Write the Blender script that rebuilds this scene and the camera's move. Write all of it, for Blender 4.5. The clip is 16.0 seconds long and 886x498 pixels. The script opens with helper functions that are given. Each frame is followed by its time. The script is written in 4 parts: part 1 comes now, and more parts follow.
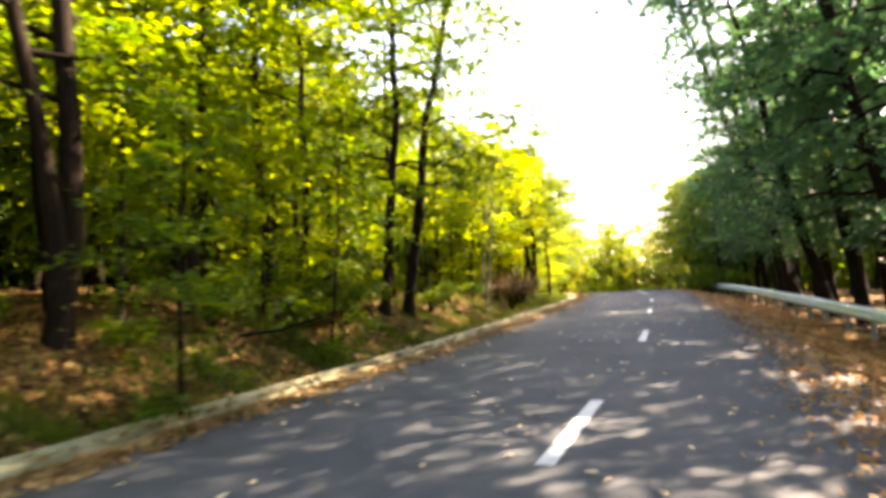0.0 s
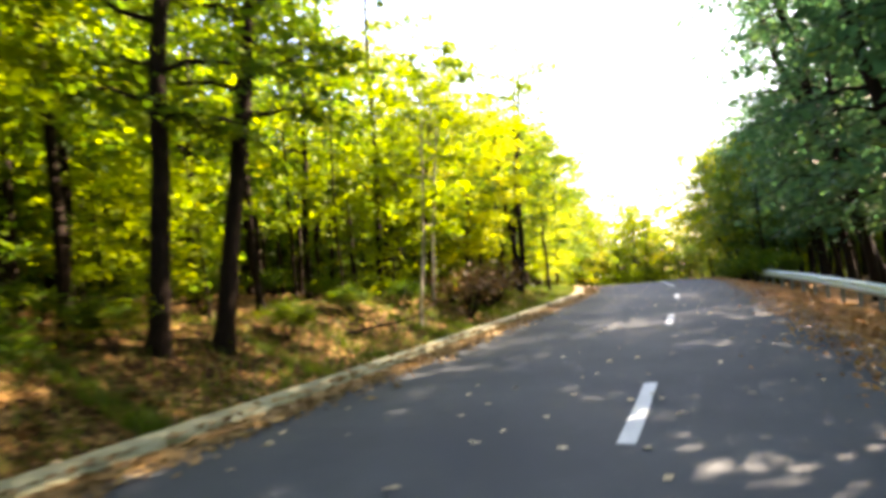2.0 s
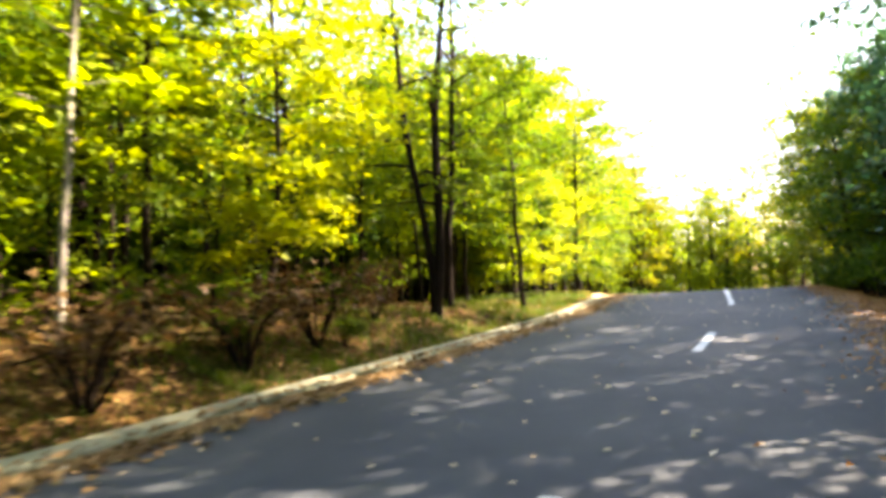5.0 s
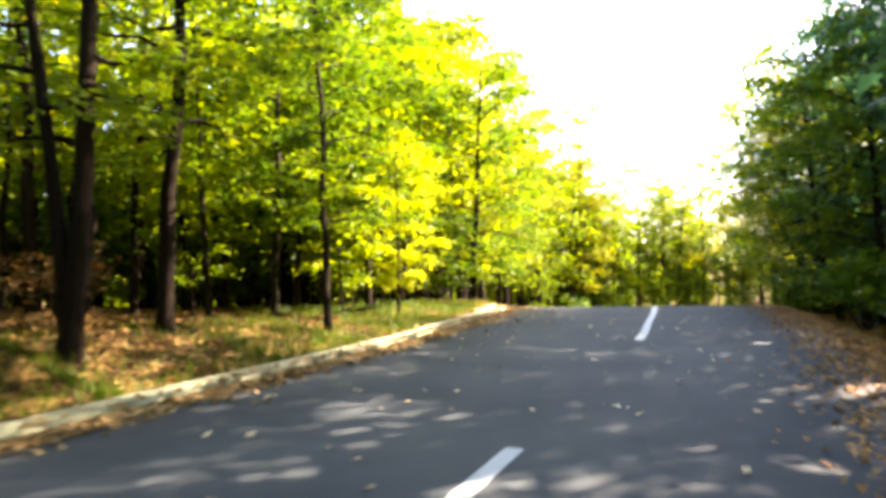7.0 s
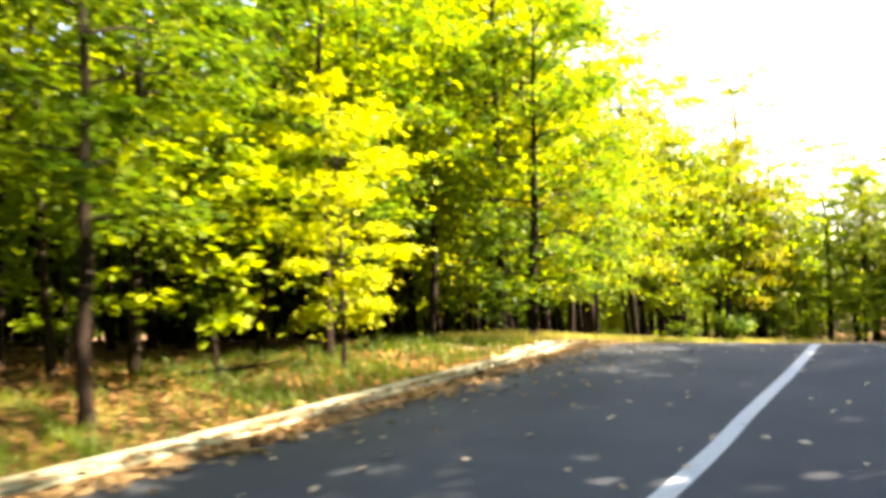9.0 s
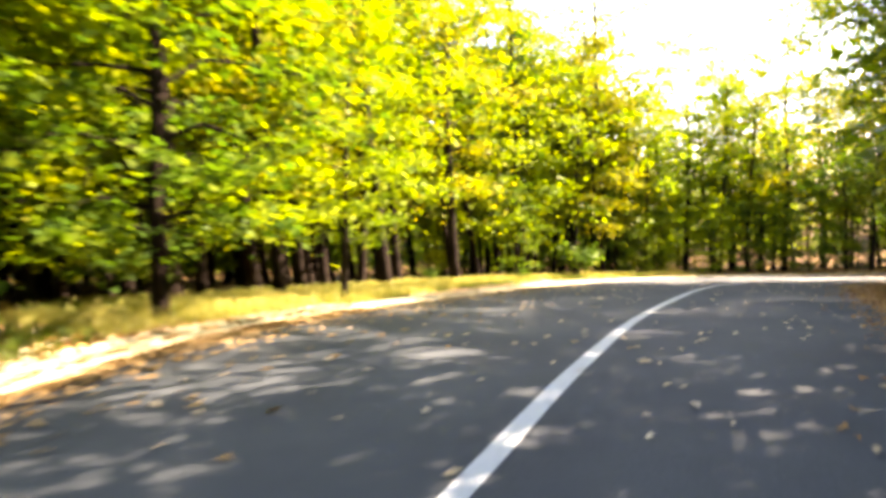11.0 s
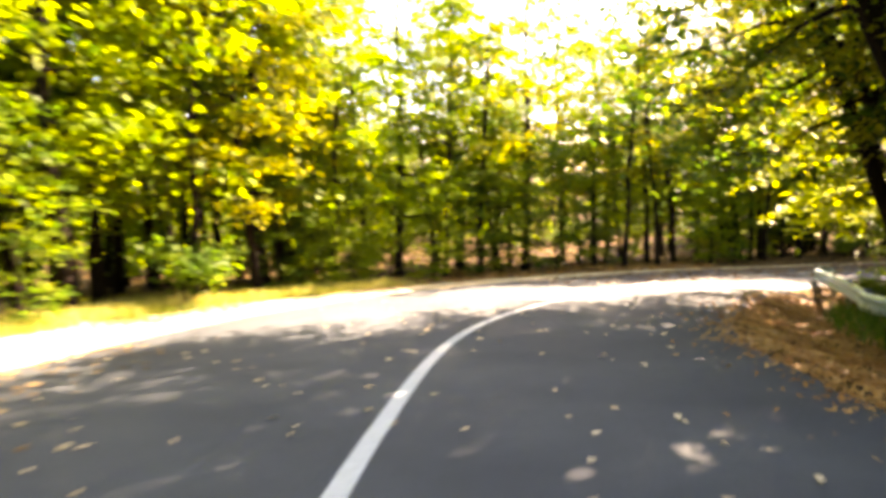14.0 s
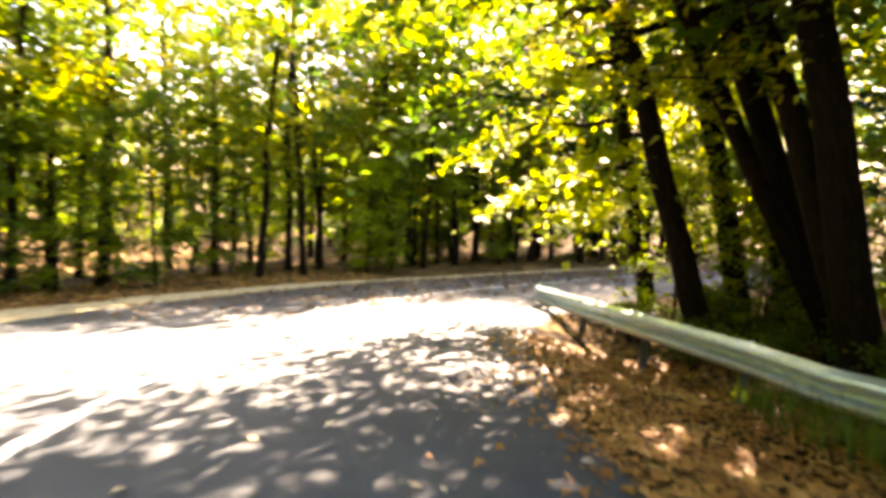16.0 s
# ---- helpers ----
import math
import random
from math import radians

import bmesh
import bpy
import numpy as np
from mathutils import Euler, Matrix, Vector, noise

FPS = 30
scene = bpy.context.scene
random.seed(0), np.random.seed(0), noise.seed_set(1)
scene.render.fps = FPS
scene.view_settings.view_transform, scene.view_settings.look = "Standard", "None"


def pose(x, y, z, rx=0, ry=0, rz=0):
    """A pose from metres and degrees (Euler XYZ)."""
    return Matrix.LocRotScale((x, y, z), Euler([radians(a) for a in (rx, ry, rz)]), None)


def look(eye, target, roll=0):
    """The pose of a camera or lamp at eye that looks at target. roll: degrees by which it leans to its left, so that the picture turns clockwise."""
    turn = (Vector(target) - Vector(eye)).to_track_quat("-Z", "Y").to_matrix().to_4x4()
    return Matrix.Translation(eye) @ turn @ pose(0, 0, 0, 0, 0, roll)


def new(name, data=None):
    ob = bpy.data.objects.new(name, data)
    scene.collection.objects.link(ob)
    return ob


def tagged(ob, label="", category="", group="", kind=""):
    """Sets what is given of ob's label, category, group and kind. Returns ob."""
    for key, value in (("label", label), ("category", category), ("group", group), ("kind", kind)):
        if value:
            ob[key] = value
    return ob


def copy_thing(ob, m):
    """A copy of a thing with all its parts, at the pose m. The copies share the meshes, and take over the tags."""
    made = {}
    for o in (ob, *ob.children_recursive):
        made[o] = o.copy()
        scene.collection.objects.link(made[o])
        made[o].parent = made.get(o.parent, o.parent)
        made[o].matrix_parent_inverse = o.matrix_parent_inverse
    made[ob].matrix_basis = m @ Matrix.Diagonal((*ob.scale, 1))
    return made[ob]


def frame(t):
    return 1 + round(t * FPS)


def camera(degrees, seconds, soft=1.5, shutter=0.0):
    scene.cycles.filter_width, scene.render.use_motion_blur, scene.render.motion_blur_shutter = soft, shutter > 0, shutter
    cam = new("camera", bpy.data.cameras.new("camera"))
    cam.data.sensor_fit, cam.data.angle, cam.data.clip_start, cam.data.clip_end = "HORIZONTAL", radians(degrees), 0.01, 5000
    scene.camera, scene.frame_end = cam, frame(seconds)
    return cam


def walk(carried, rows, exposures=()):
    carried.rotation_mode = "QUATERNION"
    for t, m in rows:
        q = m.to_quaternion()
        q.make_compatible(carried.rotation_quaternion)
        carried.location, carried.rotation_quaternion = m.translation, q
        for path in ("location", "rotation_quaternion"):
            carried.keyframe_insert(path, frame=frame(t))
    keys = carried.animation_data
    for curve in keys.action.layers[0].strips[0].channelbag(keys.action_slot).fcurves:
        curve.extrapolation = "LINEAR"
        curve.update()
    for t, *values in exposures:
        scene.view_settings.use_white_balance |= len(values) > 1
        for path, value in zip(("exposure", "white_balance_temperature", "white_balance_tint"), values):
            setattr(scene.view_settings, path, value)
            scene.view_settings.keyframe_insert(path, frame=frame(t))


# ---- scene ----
# ---- camera and its walk ----
cam = camera(70.1, 16.0, soft=4.1, shutter=0.6)
# seconds, x, y, z, and the turn about x, y, z in degrees
PATH = [
    (0.0, -0.000, 0.000, 1.338, 93.05, 3.11, 0.00),
    (0.5, 0.844, 1.692, 1.381, 92.66, 4.50, 0.78),
    (1.0, 1.444, 3.746, 1.347, 93.27, 4.79, 2.18),
    (1.5, 2.043, 5.761, 1.326, 93.46, 4.98, 3.24),
    (2.0, 2.751, 7.541, 1.334, 92.52, 4.78, 2.62),
    (2.5, 3.520, 9.444, 1.324, 94.03, 3.33, 2.41),
    (3.0, 4.219, 11.548, 1.344, 95.74, 1.52, 2.77),
    (3.2, 4.445, 12.321, 1.351, 95.85, 0.82, 3.34),
    (5.3, 7.917, 19.904, 1.330, 91.71, 4.07, 10.78),
    (5.5, 8.142, 20.471, 1.353, 91.29, 3.30, 10.01),
    (6.0, 8.928, 22.183, 1.326, 90.54, 1.57, 8.00),
    (6.5, 9.656, 24.339, 1.303, 91.25, 1.57, 6.93),
    (7.0, 10.207, 26.254, 1.288, 91.85, 1.78, 7.67),
    (7.5, 10.834, 27.935, 1.315, 92.59, 2.32, 11.59),
    (8.0, 11.382, 29.767, 1.304, 93.57, 2.26, 17.27),
    (8.5, 11.868, 31.544, 1.340, 94.32, 2.79, 22.48),
    (9.0, 12.450, 33.344, 1.334, 93.70, 3.40, 23.20),
    (9.5, 12.930, 34.960, 1.346, 91.53, 4.00, 21.30),
    (9.7, 13.140, 35.680, 1.350, 90.38, 4.45, 20.75),
    (11.8, 14.896, 45.011, 1.433, 84.62, 0.59, 9.76),
    (12.0, 15.049, 45.962, 1.351, 84.43, 0.10, 9.05),
    (12.5, 15.400, 48.148, 1.131, 84.07, 0.71, 6.44),
    (13.0, 15.600, 50.424, 0.912, 84.03, 1.94, 2.67),
    (13.5, 15.995, 52.905, 0.640, 84.71, 3.25, -2.39),
    (14.0, 16.505, 55.140, 0.377, 83.52, 2.06, -9.91),
    (14.5, 17.150, 57.345, 0.123, 83.45, 0.24, -18.37),
    (15.0, 17.890, 59.040, -0.031, 83.66, -0.47, -26.98),
    (15.5, 18.610, 60.690, -0.184, 83.47, -1.13, -35.70),
    (16.0, 19.480, 62.300, -0.415, 83.64, -2.54, -43.11),
]
walk(cam, [(t, pose(x, y, z, a, b, c)) for t, x, y, z, a, b, c in PATH],
     exposures=[(0.0, 3.85, 9000, 29), (1.0, 3.95, 8600, 27), (2.0, 3.85, 8300, 26), (3.0, 3.55, 7900, 24), (5.5, 3.85, 7900, 24), (7.0, 3.75, 7900, 24), (8.0, 3.55, 7900, 24), (9.5, 3.65, 8000, 25),
                (12.5, 3.85, 9000, 31), (13.5, 4.15, 9400, 32), (14.5, 4.15, 9200, 32), (16.0, 4.38, 9000, 31)])

# ---- world, sun ----
SUN_AZ, SUN_EL = radians(60.0), radians(34.5)      # azimuth from +y towards +x
world = bpy.data.worlds.new("sky")
scene.world = world
world.use_nodes = True
wn = world.node_tree
sky = wn.nodes.new("ShaderNodeTexSky")
sky.sky_type = "NISHITA"
sky.sun_disc = False
sky.sun_elevation, sky.sun_rotation = SUN_EL, SUN_AZ
sky.air_density, sky.dust_density, sky.ozone_density = 1.0, 1.2, 1.6
wn.links.new(sky.outputs[0], wn.nodes["Background"].inputs[0])
wn.nodes["Background"].inputs[1].default_value = 0.095
sun_data = bpy.data.lights.new("sun", "SUN")
sun_data.energy, sun_data.angle, sun_data.color = 5.0, radians(0.53), (1.0, 0.92, 0.78)
sun = new("sun", sun_data)
to_sun = Vector((math.sin(SUN_AZ) * math.cos(SUN_EL), math.cos(SUN_AZ) * math.cos(SUN_EL), math.sin(SUN_EL)))
sun.matrix_world = look((20, 60, 60), Vector((20, 60, 60)) - to_sun)


# ---- materials ----
def material(name):
    m = bpy.data.materials.new(name)
    m.use_nodes = True
    nt = m.node_tree
    return m, nt, nt.nodes["Principled BSDF"]


def node(nt, kind, **values):
    n = nt.nodes.new(kind)
    for key, value in values.items():
        n.inputs[key].default_value = value
    return n


def ramp(nt, source, stops):
    r = nt.nodes.new("ShaderNodeValToRGB")
    els = r.color_ramp.elements
    while len(els) < len(stops):
        els.new(0.5)
    for e, (p, c) in zip(els, stops):
        e.position, e.color = p, (*c, 1)
    nt.links.new(source, r.inputs[0])
    return r.outputs[0]


def coords(nt):
    return nt.nodes.new("ShaderNodeTexCoord").outputs["Object"]


def noise_of(nt, vec, scale, detail=4, rough=0.6):
    n = node(nt, "ShaderNodeTexNoise", Scale=scale, Detail=detail, Roughness=rough)
    nt.links.new(vec, n.inputs["Vector"])
    return n.outputs["Fac"]


def mixed(nt, fac, a, b, blend="MIX"):
    m = nt.nodes.new("ShaderNodeMix")
    m.data_type, m.blend_type = "RGBA", blend
    for sock, val in ((m.inputs[0], fac), (m.inputs[6], a), (m.inputs[7], b)):
        if isinstance(val, bpy.types.NodeSocket):
            nt.links.new(val, sock)
        else:
            sock.default_value = (*val, 1) if isinstance(val, tuple) else val
    return m.outputs[2]


def bumped(nt, bsdf, height, strength, distance):
    b = node(nt, "ShaderNodeBump", Strength=strength, Distance=distance)
    nt.links.new(height, b.inputs["Height"])
    nt.links.new(b.outputs[0], bsdf.inputs["Normal"])


def asphalt_material():
    m, nt, p = material("asphalt")
    v = coords(nt)
    fine = noise_of(nt, v, 90, 3)
    broad = noise_of(nt, v, 0.6, 5)
    col = ramp(nt, fine, [(0.3, (0.027, 0.036, 0.041)), (0.62, (0.051, 0.064, 0.075)), (0.78, (0.12, 0.132, 0.128))])
    stain = ramp(nt, broad, [(0.35, (0.72, 0.74, 0.78)), (0.65, (1.15, 1.12, 1.08))])
    nt.links.new(mixed(nt, 1.0, col, stain, "MULTIPLY"), p.inputs["Base Color"])
    p.inputs["Roughness"].default_value = 0.8
    p.inputs["Specular IOR Level"].default_value = 0.25
    bumped(nt, p, fine, 0.5, 0.01)
    return m


def paint_material():
    m, nt, p = material("road_paint")
    v = coords(nt)
    wear = noise_of(nt, v, 22, 6, 0.75)
    col = ramp(nt, wear, [(0.30, (0.16, 0.17, 0.175)), (0.42, (0.36, 0.40, 0.41)), (0.7, (0.46, 0.51, 0.52))])
    nt.links.new(col, p.inputs["Base Color"])
    p.inputs["Roughness"].default_value = 0.6
    bumped(nt, p, wear, 0.3, 0.004)
    return m


def litter_material():
    m, nt, p = material("leaf_litter")
    v = coords(nt)
    cells = node(nt, "ShaderNodeTexVoronoi", Scale=13.0, Randomness=1.0)
    warp = node(nt, "ShaderNodeTexNoise", Scale=9.0, Detail=3.0)
    nt.links.new(v, warp.inputs["Vector"])
    nt.links.new(mixed(nt, 0.16, v, warp.outputs["Color"]), cells.inputs["Vector"])
    sep = nt.nodes.new("ShaderNodeSeparateColor")
    nt.links.new(cells.outputs["Color"], sep.inputs[0])
    leaf = ramp(nt, sep.outputs[0], [(0.0, (0.028, 0.015, 0.007)), (0.35, (0.075, 0.040, 0.014)), (0.6, (0.14, 0.076, 0.025)),
                                     (0.85, (0.24, 0.140, 0.046)), (1.0, (0.38, 0.26, 0.10))])
    soil = noise_of(nt, v, 1.1, 6, 0.65)
    dark = ramp(nt, soil, [(0.40, (0.22, 0.20, 0.17)), (0.58, (1.0, 1.0, 1.0))])
    nt.links.new(mixed(nt, 1.0, leaf, dark, "MULTIPLY"), p.inputs["Base Color"])
    p.inputs["Roughness"].default_value = 0.95
    p.inputs["Specular IOR Level"].default_value = 0.1
    bumped(nt, p, cells.outputs["Distance"], 0.9, 0.05)
    return m


def verge_material():
    m, nt, p = material("sandy_verge")
    v = coords(nt)
    a = noise_of(nt, v, 2.2, 6, 0.7)
    b = noise_of(nt, v, 45, 3)
    col = ramp(nt, a, [(0.3, (0.20, 0.15, 0.075)), (0.5, (0.36, 0.30, 0.17)), (0.72, (0.48, 0.42, 0.28))])
    grit = ramp(nt, b, [(0.3, (0.6, 0.6, 0.6)), (0.7, (1.2, 1.2, 1.2))])
    nt.links.new(mixed(nt, 1.0, col, grit, "MULTIPLY"), p.inputs["Base Color"])
    p.inputs["Roughness"].default_value = 0.9
    bumped(nt, p, b, 0.7, 0.02)
    return m


def concrete_material():
    m, nt, p = material("pale_concrete")
    v = coords(nt)
    a = noise_of(nt, v, 3.0, 6, 0.7)
    b = noise_of(nt, v, 60, 3)
    col = ramp(nt, a, [(0.22, (0.13, 0.135, 0.078)), (0.5, (0.205, 0.215, 0.130)), (0.75, (0.285, 0.295, 0.190))])
    grit = ramp(nt, b, [(0.3, (0.75, 0.75, 0.75)), (0.7, (1.1, 1.1, 1.1))])
    nt.links.new(mixed(nt, 1.0, col, grit, "MULTIPLY"), p.inputs["Base Color"])
    p.inputs["Roughness"].default_value = 0.85
    bumped(nt, p, a, 0.3, 0.01)
    return m


# worn only scales how bright the steel's colour is
def steel_material(name="galvanised_steel", worn=0.85):
    m, nt, p = material(name)
    v = coords(nt)
    a = noise_of(nt, v, 7.0, 5, 0.7)
    col = ramp(nt, a, [(0.3, (0.40 * worn, 0.53 * worn, 0.58 * worn)), (0.7, (0.58 * worn, 0.73 * worn, 0.79 * worn))])
    nt.links.new(col, p.inputs["Base Color"])
    rough = ramp(nt, a, [(0.3, (0.46, 0.46, 0.46)), (0.7, (0.30, 0.30, 0.30))])
    nt.links.new(rough, p.inputs["Roughness"])
    p.inputs["Metallic"].default_value = 0.85
    return m


def bark_material(name, dark, mid, light):
    m, nt, p = material(name)
    v = coords(nt)
    stretch = node(nt, "ShaderNodeMapping", Scale=(9.0, 9.0, 1.6))
    nt.links.new(v, stretch.inputs["Vector"])
    furrow = noise_of(nt, stretch.outputs[0], 3.0, 6, 0.7)
    patch = noise_of(nt, v, 1.3, 4)
    col = ramp(nt, furrow, [(0.32, dark), (0.55, mid), (0.75, light)])
    moss = ramp(nt, patch, [(0.45, (1, 1, 1)), (0.7, (0.75, 0.9, 0.55))])
    nt.links.new(mixed(nt, 1.0, col, moss, "MULTIPLY"), p.inputs["Base Color"])
    p.inputs["Roughness"].default_value = 0.95
    p.inputs["Specular IOR Level"].default_value = 0.08
    bumped(nt, p, furrow, 0.8, 0.03)
    return m


def leaf_material(name, stops, through_gain, share=0.5):
    """Leaves: a colour for each leaf, shifted a little from plant to plant, that let light through."""
    m, nt, p = material(name)
    geo = nt.nodes.new("ShaderNodeNewGeometry")
    info = nt.nodes.new("ShaderNodeObjectInfo")
    spray = nt.nodes.new("ShaderNodeMapRange")
    spray.inputs["From Min"].default_value, spray.inputs["From Max"].default_value = 0.32, 0.68
    nt.links.new(noise_of(nt, coords(nt), 1.4, 2, 0.5), spray.inputs["Value"])
    total = None
    for source, weight in ((info.outputs["Random"], 0.22), (geo.outputs["Random Per Island"], 0.24), (spray.outputs[0], 0.54)):
        add = nt.nodes.new("ShaderNodeMath")
        add.operation = "MULTIPLY_ADD"
        nt.links.new(source, add.inputs[0])
        add.inputs[1].default_value, add.inputs[2].default_value = weight, 0.0
        if total is not None:
            nt.links.new(total, add.inputs[2])
        total = add.outputs[0]
    col = ramp(nt, total, stops)
    nt.links.new(col, p.inputs["Base Color"])
    p.inputs["Roughness"].default_value = 0.55
    p.inputs["Specular IOR Level"].default_value = 0.15
    trans = nt.nodes.new("ShaderNodeBsdfTranslucent")
    gain = mixed(nt, 1.0, col, through_gain, "MULTIPLY")
    nt.links.new(gain, trans.inputs["Color"])
    mix = node(nt, "ShaderNodeMixShader", Fac=share)
    nt.links.new(p.outputs[0], mix.inputs[1])
    nt.links.new(trans.outputs[0], mix.inputs[2])
    nt.links.new(mix.outputs[0], nt.nodes["Material Output"].inputs["Surface"])
    return m


ASPHALT, PAINT, LITTER, VERGE = asphalt_material(), paint_material(), litter_material(), verge_material()
CONCRETE, STEEL = concrete_material(), steel_material()
# the rail's steel again, darkened to put shade into the posts' colour
STEEL_SHADED = steel_material("shaded_steel", 0.35)
# these two barks carry the crowns' shade in their colour, far below sunlit bark
BARK_SHADED = bark_material("shaded_bark", (0.006, 0.004, 0.003), (0.013, 0.0085, 0.006), (0.032, 0.022, 0.015))
BARK_SHADED_GREY = bark_material("shaded_grey_bark", (0.008, 0.006, 0.004), (0.019, 0.014, 0.010), (0.048, 0.037, 0.027))
BARK_PALE = bark_material("pale_bark", (0.10, 0.085, 0.07), (0.27, 0.25, 0.21), (0.42, 0.40, 0.36))
LEAF_GREEN = leaf_material("green_leaves", [(0.0, (0.016, 0.048, 0.009)), (0.4, (0.048, 0.104, 0.009)), (0.75, (0.125, 0.170, 0.009)), (1.0, (0.29, 0.27, 0.015))], (1.5, 1.5, 0.5))
LEAF_LIME = leaf_material("yellow_green_leaves", [(0.0, (0.034, 0.086, 0.009)), (0.35, (0.115, 0.190, 0.009)), (0.7, (0.21, 0.285, 0.009)), (1.0, (0.38, 0.40, 0.015))], (1.5, 1.45, 0.5))
LEAF_GOLD = leaf_material("golden_leaves", [(0.0, (0.055, 0.085, 0.009)), (0.35, (0.16, 0.190, 0.009)), (0.7, (0.33, 0.325, 0.015)), (1.0, (0.50, 0.45, 0.015))], (1.4, 1.3, 0.5))
LEAF_YELLOW = leaf_material("yellow_leaves", [(0.0, (0.15, 0.23, 0.015)), (0.4, (0.30, 0.37, 0.015)), (0.8, (0.45, 0.47, 0.015)), (1.0, (0.54, 0.47, 0.012))], (1.25, 1.2, 0.5))
LEAF_DARK = leaf_material("dark_green_leaves", [(0.0, (0.015, 0.058, 0.036)), (0.5, (0.036, 0.108, 0.054)), (0.85, (0.080, 0.145, 0.038)), (1.0, (0.24, 0.23, 0.02))], (1.4, 1.45, 1.0), 0.5)
LEAF_DRY = leaf_material("fallen_leaves", [(0.0, (0.14, 0.055, 0.015)), (0.4, (0.31, 0.145, 0.038)), (0.75, (0.46, 0.26, 0.085)), (1.0, (0.60, 0.45, 0.20))], (1, 0.9, 0.7), 0.2)
LEAF_TAN = leaf_material("gutter_leaves", [(0.0, (0.085, 0.050, 0.020)), (0.4, (0.19, 0.120, 0.048)), (0.75, (0.32, 0.225, 0.105)), (1.0, (0.50, 0.42, 0.25))], (1, 0.9, 0.7), 0.2)
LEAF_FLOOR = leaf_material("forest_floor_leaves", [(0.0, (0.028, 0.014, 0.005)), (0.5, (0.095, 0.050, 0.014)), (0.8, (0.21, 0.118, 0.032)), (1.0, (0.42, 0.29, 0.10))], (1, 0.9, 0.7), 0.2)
LEAF_PALE = leaf_material("pale_dry_leaves", [(0.0, (0.40, 0.27, 0.14)), (0.5, (0.58, 0.46, 0.30)), (1.0, (0.70, 0.62, 0.46))], (1, 1, 0.9), 0.15)
LEAF_BROWN = leaf_material("withered_leaves", [(0.0, (0.035, 0.020, 0.008)), (0.5, (0.085, 0.050, 0.016)), (1.0, (0.20, 0.14, 0.04))], (1, 0.9, 0.7), 0.3)
GRASS = leaf_material("verge_grass", [(0.0, (0.09, 0.12, 0.012)), (0.4, (0.23, 0.25, 0.05)), (0.8, (0.42, 0.40, 0.13)), (1.0, (0.55, 0.50, 0.23))], (1.2, 1.1, 0.7), 0.4)
GRASS_GREEN = leaf_material("green_grass", [(0.0, (0.025, 0.055, 0.006)), (0.5, (0.060, 0.110, 0.010)), (0.9, (0.13, 0.16, 0.015)), (1.0, (0.30, 0.26, 0.07))], (1.2, 1.2, 0.6), 0.4)


# ---- mesh helpers ----
def mesh_of(name, verts, faces, mat, smooth=False):
    me = bpy.data.meshes.new(name)
    me.from_pydata([tuple(v) for v in verts], [], [tuple(f) for f in faces])
    me.materials.append(mat)
    if smooth:
        me.polygons.foreach_set("use_smooth", [True] * len(me.polygons))
    me.update()
    return me


def quads_mesh(name, corners, mat):
    """corners: n x 4 x 3 or n x 3 x 3; each face an island of its own."""
    n, k = corners.shape[:2]
    me = bpy.data.meshes.new(name)
    me.vertices.add(k * n)
    me.vertices.foreach_set("co", np.ascontiguousarray(corners, dtype=np.float32).ravel())
    me.loops.add(k * n)
    me.loops.foreach_set("vertex_index", np.arange(k * n, dtype=np.int32))
    me.polygons.add(n)
    me.polygons.foreach_set("loop_start", np.arange(0, k * n, k, dtype=np.int32))
    me.materials.append(mat)
    me.update(calc_edges=True)
    me.validate()
    return me


def part(name, me, parent, label=""):
    ob = new(name, me)
    ob.parent = parent
    return tagged(ob, label)


def tube(path, radii, sides, verts, faces):
    """Adds a tapered tube along path to the lists."""
    path = np.asarray(path, float)
    start = len(verts)
    ref = np.array((1.0, 0.0, 0.0)) if abs(path[-1][0] - path[0][0]) < 0.7 * np.linalg.norm(path[-1] - path[0]) else np.array((0.0, 1.0, 0.0))
    for i, p in enumerate(path):
        d = path[min(i + 1, len(path) - 1)] - path[max(i - 1, 0)]
        d /= np.linalg.norm(d) + 1e-9
        u = np.cross(d, ref)
        u /= np.linalg.norm(u) + 1e-9
        w = np.cross(d, u)
        for k in range(sides):
            a = 2 * math.pi * k / sides
            verts.append(p + radii[i] * (math.cos(a) * u + math.sin(a) * w))
    for i in range(len(path) - 1):
        for k in range(sides):
            a, b = start + i * sides + k, start + i * sides + (k + 1) % sides
            faces.append((a, b, b + sides, a + sides))
    faces.append(tuple(start + (len(path) - 1) * sides + k for k in range(sides)))


def leaf_quads(rng, centres, size, flat=0.5, three=False):
    """Pointed leaves, lying roughly level, at the centres; with three corners for those that stay far off."""
    n = len(centres)
    az = rng.uniform(0, 2 * math.pi, n)
    tilt = rng.normal(0, flat, n)
    roll = rng.normal(0, flat, n)
    ln = size * rng.uniform(0.7, 1.35, n)
    wd = ln * rng.uniform(0.5, 0.75, n)
    along = np.stack([np.cos(az) * np.cos(tilt), np.sin(az) * np.cos(tilt), np.sin(tilt)], 1)
    side = np.stack([-np.sin(az) * np.cos(roll), np.cos(az) * np.cos(roll), np.sin(roll)], 1)
    c = np.asarray(centres)
    a = along * ln[:, None] * 0.5
    s = side * wd[:, None] * 0.5
    up = np.array((0, 0, 1.0)) * (ln * rng.uniform(-0.05, 0.16, n))[:, None]
    if three:
        return np.stack([c + a, c - a * 0.7 + s * 1.15, c - a * 0.7 - s * 1.15], 1)
    return np.stack([c - a, c + s - a * 0.1 + up, c + a, c - s - a * 0.1 + up], 1)


